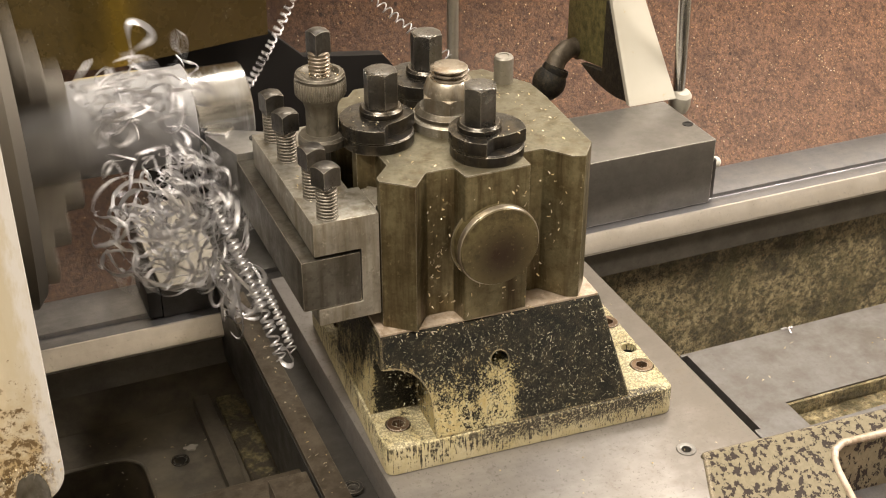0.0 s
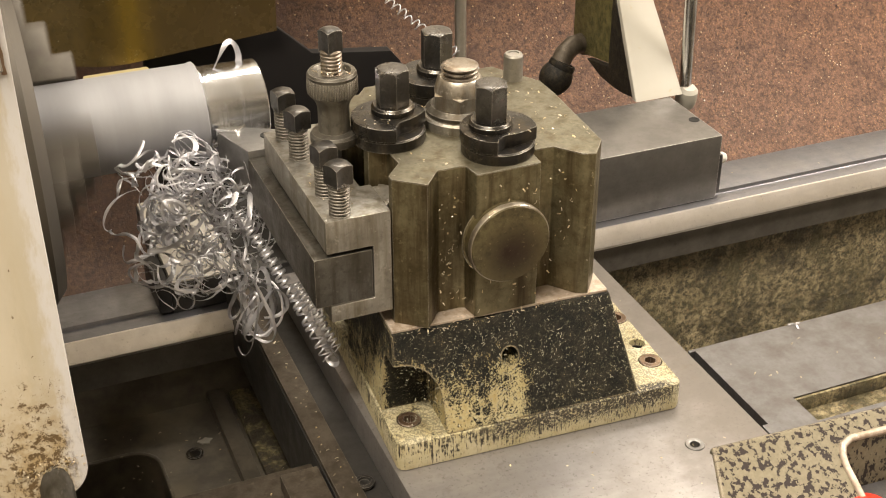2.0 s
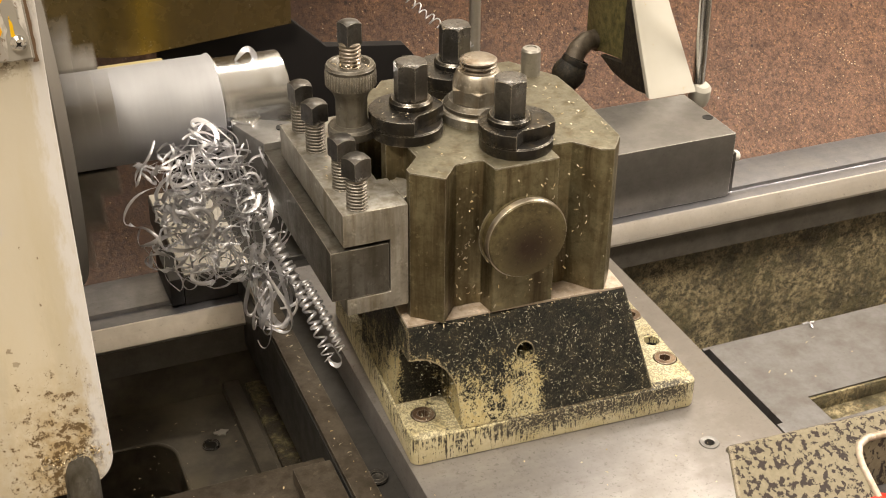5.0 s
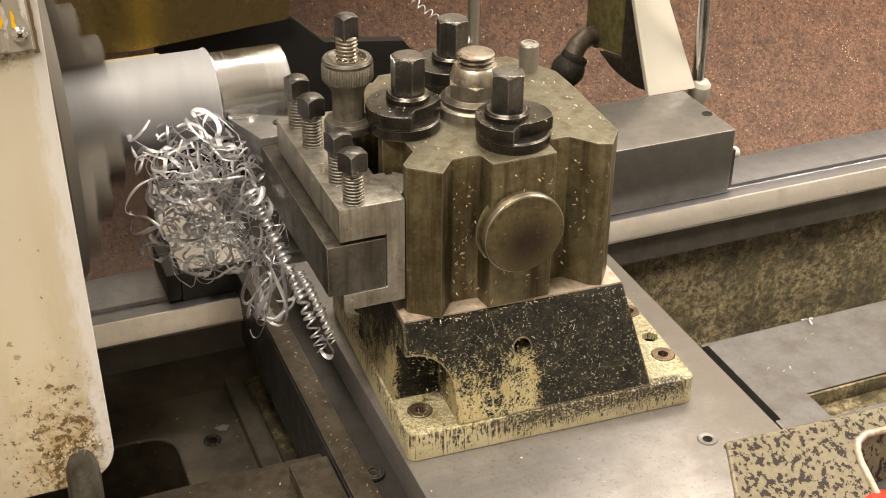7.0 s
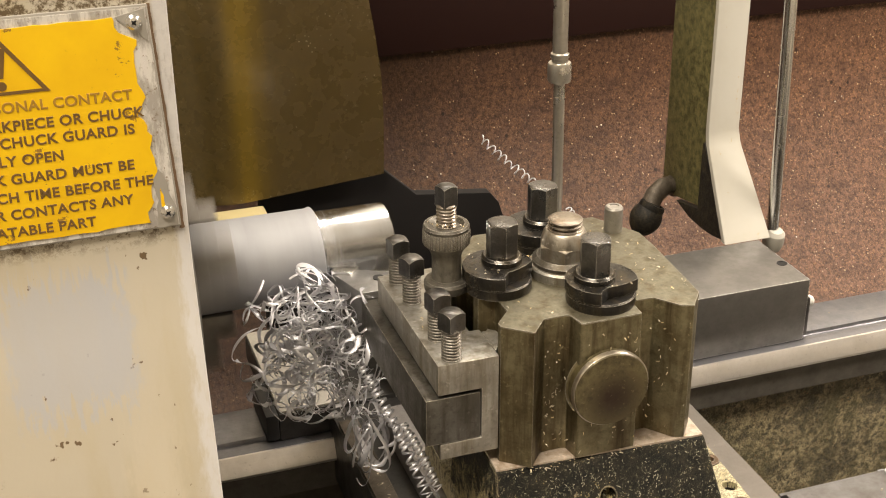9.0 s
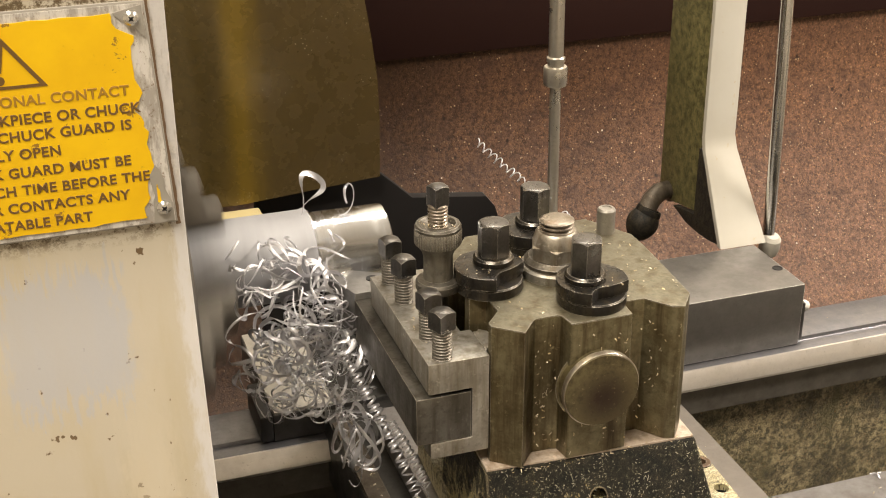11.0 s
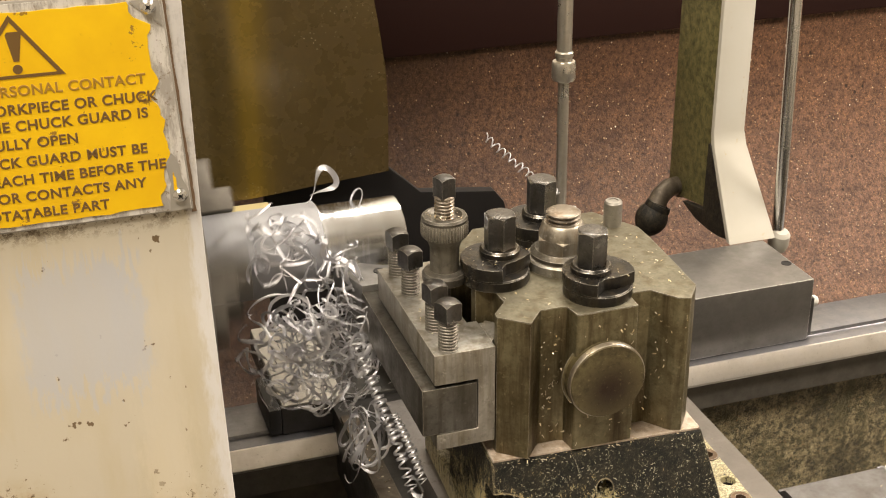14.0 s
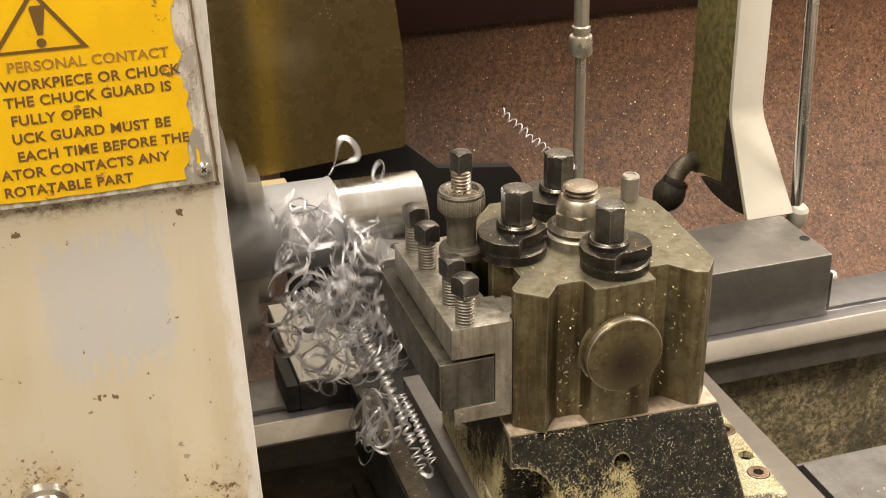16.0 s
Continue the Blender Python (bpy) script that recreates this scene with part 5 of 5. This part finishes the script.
def handle_cover():
    t = carried(thing("handle_cover", (0.16, -0.12, 0.0), "mottled cream cover with worn black spots", "cover"))
    outer = [(-0.0820, 0.0), (-0.0820, 0.0335)] + arc(-0.0880, 0.0335, 0.0060, 0, 80, 5) + [(-0.1900, -0.0100), (-0.1900, -0.03)]
    bm = along_x(outer, 0.1300, 0.50, 0.0)
    window = prism([(0.1935, -0.30), (0.1935, -0.1080), (0.1960, -0.1000), (0.2020, -0.0965), (0.60, -0.0965), (0.60, -0.30)], -0.02, 0.2, 0.0)
    shell = cut(bm, window)
    shell.transform(Matrix.Translation((0.13, -0.082, 0)) @ Matrix.Rotation(radians(-3), 4, "Z") @ Matrix.Translation((-0.13, 0.082, 0)))
    for v in shell.verts:  # the end is cut askew
        if v.co.x < 0.16:
            v.co.x += 0.002 + 0.30 * (v.co.y + 0.082) + (0.034 if v.co.z < 0.005 and v.co.y > -0.1 else 0.0)
    part("shell", bevelled(shell, 0.0035, 3, 35), COVER, t)
    way = [(0.1935, -0.190), (0.1935, -0.1080), (0.1945, -0.1030), (0.1972, -0.0988), (0.2030, -0.0965), (0.50, -0.0965)]
    rim = rod([(x, y, 0.0394 + (y + 0.08696) * 0.4794 - 0.0004) for x, y in way], 0.0019, 12)
    rim.transform(Matrix.Translation((0.13, -0.082, 0)) @ Matrix.Rotation(radians(-3), 4, "Z") @ Matrix.Translation((-0.13, 0.082, 0)))
    part("rolled_rim", rim, WORN_TOP, t, "rolled rim worn bare round the opening")
    part("inner_plate", box(0.19, 0.50, -0.1900, -0.100, -0.03, -0.018, 0.001), CASTING, t, "dark oily inside")
    part("ledge", box(0.20, 0.50, -0.21, -0.1500, -0.018, 0.004, 0.002), CREAM, t)
    knob = turned([(0, 0.0), (0.013, 0.0), (0.014, 0.004), (0.014, 0.012), (0.011, 0.017), (0.006, 0.019), (0, 0.0195)], (0.1900, -0.1340, 0.004), 36)
    part("red_cap", knob, RED, t, "red plastic cap")


handle_cover()


# ---- swarf ----
def ribbon(points, width, seed, cup=0.25, along=None):
    """A thin curled strip of steel along the points, slightly cupped across and with a little thickness."""
    r = random.Random(seed)
    bm = bmesh.new()
    pts = [Vector(p) for p in points]
    n = len(pts)
    side = None
    spin = r.uniform(0, 6.28)
    rate = r.uniform(-0.20, 0.20)
    rows = []
    for i, p in enumerate(pts):
        d = (pts[min(i + 1, n - 1)] - pts[max(i - 1, 0)]).normalized()
        if side is None:
            side = d.orthogonal().normalized()
            side = Matrix.Rotation(spin, 3, d) @ side
        if along is not None:
            side = Vector(along)
        side = (side - d * side.dot(d)).normalized()
        if along is None:
            side = Matrix.Rotation(rate, 3, d) @ side
        up = d.cross(side)
        w = width * (0.35 + 0.65 * min(1.0, 4 * i / n, 4 * (n - 1 - i) / n + 0.1)) / 2
        th = up * 0.00009
        mid = up * (cup * w)
        rows.append([bm.verts.new(q) for q in (p - side * w, p + mid, p + side * w, p + side * w + th, p + mid + th * 1.5, p - side * w + th)])
    for a, b in zip(rows, rows[1:]):
        for k in range(6):
            bm.faces.new((a[k], a[(k + 1) % 6], b[(k + 1) % 6], b[k]))
    return bm


def curl(start, heading, length, radius, pitch, seed, step=0.0016, pull=None, hold=0.0, kink=0.065):
    """A wandering helix, drawn back towards the centre pull when it strays further than hold."""
    r = random.Random(seed)
    p, d = Vector(start), Vector(heading).normalized()
    axis = d.orthogonal().normalized()
    out = []
    for i in range(int(length / step)):
        out.append(p.copy())
        if r.random() < kink:
            d = (d + Vector((r.gauss(0, 1), r.gauss(0, 1), r.gauss(0, 1))) * 0.8).normalized()
        if r.random() < 0.06:
            axis = (axis + Vector((r.gauss(0, 1), r.gauss(0, 1), r.gauss(0, 1))) * 0.7).normalized()
            radius = min(0.020, max(0.0036, radius * r.uniform(0.75, 1.35)))
        d = (Matrix.Rotation(step / radius, 3, axis) @ d).normalized()
        p = p + d * step + axis * pitch * step
        if pull is not None:
            back = Vector(pull) - p
            if back.length > hold:
                p += back.normalized() * min(step * 0.75, (back.length - hold) * 0.2)
    return out


def coil(a, b, radius, turns, seed, sag=0.0, steps=11):
    """A tight spring of swarf from a to b."""
    r = random.Random(seed)
    a, b = Vector(a), Vector(b)
    d = (b - a)
    u = d.normalized()
    s = u.orthogonal().normalized()
    v = u.cross(s)
    out = []
    n = int(turns * steps)
    phase = 0.0
    for i in range(n + 1):
        f = i / n
        phase += 2 * math.pi / steps * r.uniform(0.9, 1.1)
        q = radius * (0.92 + 0.45 * noise.noise((f * 9, seed, 0)))
        f = min(1.0, max(0.0, f + 0.022 * noise.noise((f * 17, seed, 5))))
        out.append(a + d * f + Vector((0, 0, -sag * 4 * f * (1 - f))) + s * q * math.cos(phase) + v * q * math.sin(phase))
    return out


def swarf_nest(name, centre, size, count, seed, label, width=(0.0015, 0.0039), tilt=0.0, bend=(0.0042, 0.0115), length=(0.05, 0.13), kink=0.065):
    t = thing(name, centre, label, "swarf")
    r = random.Random(seed)
    rot = Matrix.Rotation(radians(tilt), 3, "Y")
    for k in range(count):
        while True:
            q = Vector((r.uniform(-1, 1), r.uniform(-1, 1), r.uniform(-1, 1)))
            if 0.1 < q.length < 1:
                break
        off = rot @ Vector((q.x * size[0], q.y * size[1], q.z * size[2]))
        start = Vector(centre) + off
        pull = Vector(centre) + off * 0.55
        pts = curl(start, (r.gauss(0, 1), r.gauss(0, 1), r.gauss(0, 1)), r.uniform(*length), r.uniform(*bend), r.uniform(-0.35, 0.35), seed * 1000 + k, pull=pull, hold=0.024, kink=kink)
        part("ribbon", ribbon(pts, r.uniform(*width), seed * 77 + k), SWARF, t)
    return t


def loop_cluster():
    """Wide open loops of ribbon that hang in one another below the nest."""
    c = Vector((-0.0365, 0.142, 0.0235))
    t = thing("swarf_nest", c, "loose bright loops of wide ribbon below the nest", "swarf")
    r = random.Random(64)
    for k in range(10):
        turn = Euler((r.uniform(-0.5, 0.5), r.uniform(-0.6, 0.6), r.uniform(-1.3, 1.3))).to_matrix()
        rx, rz = r.uniform(0.007, 0.0145), r.uniform(0.013, 0.0245)
        mid = c + Vector((r.uniform(-0.005, 0.006), r.uniform(-0.008, 0.008), r.uniform(-0.006, 0.010)))
        a0, sweep = r.uniform(0, 6.28), r.uniform(4.2, 8.5)
        n = int(sweep * 9)
        pts = []
        for i in range(n + 1):
            a = a0 + sweep * i / n
            w = 1.0 + 0.18 * math.sin(2.3 * a + k) - 0.22 * i / n
            pts.append(mid + turn @ Vector((rx * w * math.cos(a), 0.010 * (i / n - 0.5), rz * w * math.sin(a))))
        part("ribbon", ribbon(pts, r.uniform(0.0015, 0.0036), 640 + k), SWARF, t)
    return t


NEST_A = swarf_nest("swarf_nest", (-0.062, 0.160, 0.082), (0.040, 0.025, 0.050), 60, 5, "bright tangled nest of curled steel swarf", (0.0012, 0.0032), bend=(0.0048, 0.0150), length=(0.06, 0.14), kink=0.075)
NEST_D = swarf_nest("swarf_nest", (-0.056, 0.152, 0.074), (0.036, 0.020, 0.040), 46, 9, "thin wiry curls of swarf through the nest", (0.0006, 0.0015), bend=(0.0032, 0.0080), length=(0.04, 0.11), kink=0.09)
NEST_B = loop_cluster()
NEST_C = swarf_nest("swarf_nest", (-0.062, 0.180, 0.128), (0.036, 0.012, 0.022), 24, 7, "fresh curls of swarf against the bar", (0.0013, 0.0028))


def tail():
    t = thing("swarf_coil", (-0.040, 0.10, 0.10), "tight bright spring of swarf hanging down", "swarf")
    part("spring", ribbon(coil((-0.045, 0.135, 0.098), (-0.0195, 0.076, 0.024), 0.0035, 23, 3, -0.006, 14), 0.0016, 31, along=(0.0255, -0.059, -0.074)), SWARF, t)
    part("spring", ribbon(coil((-0.026, 0.102, 0.062), (-0.0130, 0.076, 0.028), 0.0027, 14, 4, -0.003, 14), 0.0014, 32, along=(0.013, -0.026, -0.034)), SWARF, t)
    part("tip", ribbon(curl((-0.0205, 0.076, 0.026), (0, 0, -1), 0.034, 0.0046, 0.1, 12, kink=0.0), 0.0034, 33), SWARF, t)
    return t


TAIL = tail()


def back_coils():
    t = carried(thing("swarf_coil", (0.14, 0.352, 0.10), "thin bright spring of swarf caught on the pipe", "swarf"))
    part("spring", rod(coil((0.121, 0.352, 0.127), (0.178, 0.340, 0.075), 0.0032, 13, 8, 0.002), 0.00050, 6), SWARF, t)
    part("spring", rod(coil((0.190, 0.340, 0.064), (0.200, 0.338, 0.050), 0.0022, 5, 9), 0.00050, 6), SWARF, t)


back_coils()


def flying():
    """Loops of ribbon that whip round on the bar."""
    t = thing("swarf_loop", (-0.05, AXIS_Y, AXIS_Z + 0.03), "loose ribbon loop of swarf riding on the bar", "swarf")
    way = [(-0.050 + 0.018 * math.sin(a / 2) * (0.5 - 0.5 * math.sin(a)), AXIS_Y - 0.004 + 0.0012 * a, AXIS_Z + 0.027 + 0.023 * math.sin(a / 2) * (1 + 0.25 * math.sin(a))) for a in (radians(d) for d in range(0, 350, 10))]
    part("loop", ribbon(way, 0.0036, 40), SWARF, t)
    part("loop", ribbon([(-0.022 + 0.0050 * math.cos(a) + 0.002 * a, AXIS_Y + 0.002 * a, AXIS_Z + 0.034 + 0.009 * math.sin(a)) for a in (radians(d) for d in range(-100, 220, 10))], 0.0030, 45), SWARF, t)
    s = thing("swarf_strand", (-0.015, AXIS_Y, AXIS_Z + 0.03), "long thin spring of swarf flung up from the bar", "swarf")
    part("spring", ribbon(coil((-0.012, 0.200, 0.130), (0.012, 0.190, 0.205), 0.0026, 20, 10, 0.006), 0.0009, 41), SWARF, s)
    part("spring", ribbon(coil((-0.012, 0.195, 0.128), (-0.010, 0.180, 0.100), 0.0026, 8, 13), 0.0009, 42), SWARF, s)
    return t, s


LOOP, STRAND = flying()


def star_chip():
    t = carried(thing("swarf_chip", (0.2706, 0.0340, 0.0), "small three-pronged bright chip on the saddle wing", "swarf"))
    for a in (20, 150, 265):
        d = Vector((math.cos(radians(a)), math.sin(radians(a)), 0))
        part("prong", ribbon([Vector((0.2706, 0.0340, 0.0009)) + d * 0.0045 * k / 6 + Vector((0, 0, 0.0006 * math.sin(k))) for k in range(7)], 0.0012, a), SWARF, t)


star_chip()


# ---- fine chips lying about ----
def crumbs(name, spots, label):
    """Many small curled flakes, strewn over level or upright faces: (x0, x1, y0, y1, z0, z1, count)."""
    r = random.Random(91)
    verts, faces = [], []
    for x0, x1, y0, y1, z0, z1, count in spots:
        for _ in range(count):
            c = Vector((r.uniform(x0, x1), r.uniform(y0, y1), r.uniform(z0, z1)))
            m = Euler((r.uniform(-0.5, 0.5), r.uniform(-0.5, 0.5), r.uniform(0, 6.28))).to_matrix()
            if abs(y1 - y0) < 1e-6:
                m = Matrix.Rotation(radians(90), 3, "X") @ m
            ln, wd, h = r.uniform(0.0003, 0.0011), r.uniform(0.00016, 0.00036), r.uniform(0.0002, 0.0004)
            k = len(verts)
            for u, w, z in ((-1, -1, 0), (0, -1, 1), (1, -1, 0), (1, 1, 0), (0, 1, 1), (-1, 1, 0)):
                verts.append(tuple(c + m @ Vector((u * ln, w * wd, z * h))))
            faces += [(k, k + 1, k + 4, k + 5), (k + 1, k + 2, k + 3, k + 4)]
    me = bpy.data.meshes.new(name)
    me.from_pydata(verts, [], faces)
    me.materials.append(CHIP)
    ob = new(name, me)
    tagged(ob, label, "chips", kind="stuff")
    CARRIED.append(ob)


crumbs("fine_chips", ((0.012, 0.125, 0.030, 0.130, 0.1548, 0.1551, 110), (0.030, 0.115, 0.0168, 0.0168, 0.076, 0.150, 90), (0.036, 0.046, 0.0288, 0.0288, 0.076, 0.150, 30), (0.012, 0.12, 0.013, 0.019, 0.0722, 0.0724, 50),
                      (-0.020, 0.000, 0.030, 0.135, 0.1382, 0.1385, 30), (-0.010, 0.008, 0.071, 0.089, 0.1931, 0.1934, 26), (0.012, 0.040, 0.058, 0.086, 0.1682, 0.1685, 18), (0.058, 0.084, 0.026, 0.052, 0.1682, 0.1685, 18), (0.050, 0.082, 0.062, 0.092, 0.1607, 0.1610, 16), (-0.027, -0.016, 0.0, 0.2, -0.0172, -0.0168, 40), (0.0, 0.19, -0.09, -0.01, 0.0003, 0.0005, 20), (0.2, 0.34, -0.02, 0.03, 0.0003, 0.0005, 12), (-0.13, -0.055, -0.02, 0.056, -0.0298, -0.0295, 30)),
       "fine golden chips strewn over the tool post and slide")


def riser_crumbs():
    """Chips stuck to the oily sloping front of the riser."""
    r = random.Random(17)
    verts, faces = [], []
    for _ in range(1300):
        z = r.uniform(0.018, 0.0705)
        x = r.uniform(0.006, 0.132)
        if noise.noise((x * 90, z * 90, 3.0)) < r.uniform(-0.5, 0.25):
            continue
        c = TURN @ Vector((x, -0.0004 + (z - 0.017) * 0.407 - 0.0003, z))
        m = Matrix.Rotation(radians(68), 3, "X") @ Matrix.Rotation(r.uniform(0, 6.28), 3, "Z")
        ln, wd = r.uniform(0.0002, 0.0008), r.uniform(0.00010, 0.00022)
        k = len(verts)
        for u, w, h in ((-1, -1, 0), (0, -1, 0.0003), (1, -1, 0), (1, 1, 0), (0, 1, 0.0003), (-1, 1, 0)):
            verts.append(tuple(c + m @ Vector((u * ln, w * wd, h))))
        faces += [(k, k + 1, k + 4, k + 5), (k + 1, k + 2, k + 3, k + 4)]
    me = bpy.data.meshes.new("fine_chips")
    me.from_pydata(verts, [], faces)
    me.materials.append(FLAKE)
    CARRIED.append(tagged(new("fine_chips", me), "fine pale chips stuck to the riser block", "chips", kind="stuff"))


riser_crumbs()


def static_crumbs():
    n = len(CARRIED)
    crumbs("fine_chips", ((-0.13, -0.03, 0.10, 0.24, -0.1197, -0.1192, 60), (-0.036, 0.0, 0.08, 0.24, -0.1163, -0.1160, 30), (-0.08, 0.5, 0.245, 0.30, -0.0390, -0.0384, 25), (-0.186, -0.157, -0.0316, -0.0316, 0.0775, 0.0850, 110)), "fine golden chips in the bed and round the hinge pin")
    del CARRIED[n:]


static_crumbs()


# ---- movement ----
def motions():
    ticks = [float(k) for k in range(17)]
    for t in CARRIED:
        home = t.location.copy()
        walk(t, [(s, Matrix.Translation(home + Vector((-FEED * s, 0, 0)))) for s in ticks])
    # the bar and chuck spin, the uncut length shrinks back before the tool
    spin = 83.0
    frames = int(SECONDS * FPS)
    for t, feed in ((CHUCK, 0.0), (WORK, 0.0), (STOCK_BAR, FEED)):
        home = t.location.copy()
        walk(t, [(k / FPS, Matrix.Translation(home + Vector((-feed * k / FPS, 0, 0))) @ Matrix.Rotation(radians(-spin * k), 4, "X")) for k in range(frames + 1)])

    def sway(t, rows, seed, shake=0.0012, turn=5.0):
        """Rides with the carriage, through the offsets (seconds, dx, dy, dz, turn about y), and trembles."""
        r = random.Random(seed)
        home = t.location.copy()
        slow = [[r.gauss(0, 1) for _ in range(6)] for _ in range(int(SECONDS * 5) + 2)]
        out = []
        for k in range(frames + 1):
            s = k / FPS
            a = max((q for q in rows if q[0] <= s), key=lambda q: q[0])
            b = min((q for q in rows if q[0] >= s), key=lambda q: q[0])
            f = 0.0 if a is b else (s - a[0]) / (b[0] - a[0])
            dx, dy, dz, w = (u + (v - u) * f for u, v in zip(a[1:], b[1:]))
            i = int(s * 5)
            g = [u + (v - u) * (s * 5 - i) for u, v in zip(slow[i], slow[i + 1])]
            # the work flings it about at first and late on, and lets it hang still between
            lively = 1.0 if s < 0.9 else 0.15 if s < 9.5 else min(1.0, 0.15 + 0.5 * (s - 9.5))
            g = [u + lively * r.gauss(0, 0.9) for u in g]
            d = Vector((dx - FEED * s + g[0] * shake, dy + g[1] * shake, dz + g[2] * shake))
            out.append((s, Matrix.Translation(home + d) @ Euler((radians(g[3] * turn), radians(w + g[4] * turn), radians(g[5] * turn))).to_matrix().to_4x4()))
        walk(t, out)

    sway(NEST_A, ((0, -0.006, 0, 0.004, 8), (1.5, 0.001, 0, -0.004, 0), (4.5, 0.004, 0, 0, -6), (9, 0.004, 0, 0, 0), (12.5, 0.002, 0, 0.004, 12), (15, 0.009, 0, 0.004, 5), (16, 0.009, 0, 0.004, 5)), 21)
    sway(NEST_D, ((0, -0.006, 0, 0.006, 8), (1.5, 0.002, 0, -0.004, 0), (9, 0.005, 0, 0, 0), (12.5, 0.002, 0, 0.004, 12), (16, 0.009, 0, 0.004, 5)), 27, 0.0014, 6)
    sway(NEST_B, ((0, -0.004, 0, 0.012, -10), (1.5, 0.0, 0, 0, 0), (9, 0.004, 0, 0, 0), (12.5, -0.001, 0, -0.005, 0), (15, 0.002, 0, -0.004, 5), (16, -0.003, 0, -0.009, 8)), 22, 0.0008, 4)
    sway(NEST_C, ((0, -0.012, 0, 0.022, 0), (1.0, 0, 0, 0.004, 0), (1.5, 0.004, -0.01, -0.022, 0), (9.2, 0.006, -0.01, -0.020, 0), (11.2, 0.002, 0, 0.004, 0), (16, 0.008, 0, 0.008, 10)), 23, 0.0018, 9)
    sway(TAIL, ((0, -0.004, 0, 0.006, 4), (1.5, 0.002, 0, 0, 0), (9, 0.002, 0, 0, 0), (15, 0.001, 0, -0.001, 0), (16, -0.005, 0, -0.003, 0)), 24, 0.0006, 2)
    sway(LOOP, ((0, -0.02, 0, 0.004, 0), (1.4, 0.012, 0, -0.008, 40), (8.8, 0.010, 0, -0.020, 60), (11.4, 0, 0, 0, 0), (16, 0.004, 0, 0.004, 20)), 25, 0.0015, 6)
    sway(STRAND, ((0, 0, 0, 0, 0), (0.6, 0.01, -0.01, -0.01, 30), (1.2, -0.03, -0.02, -0.06, 60), (16, -0.03, -0.02, -0.06, 60)), 26, 0.001, 4)


motions()
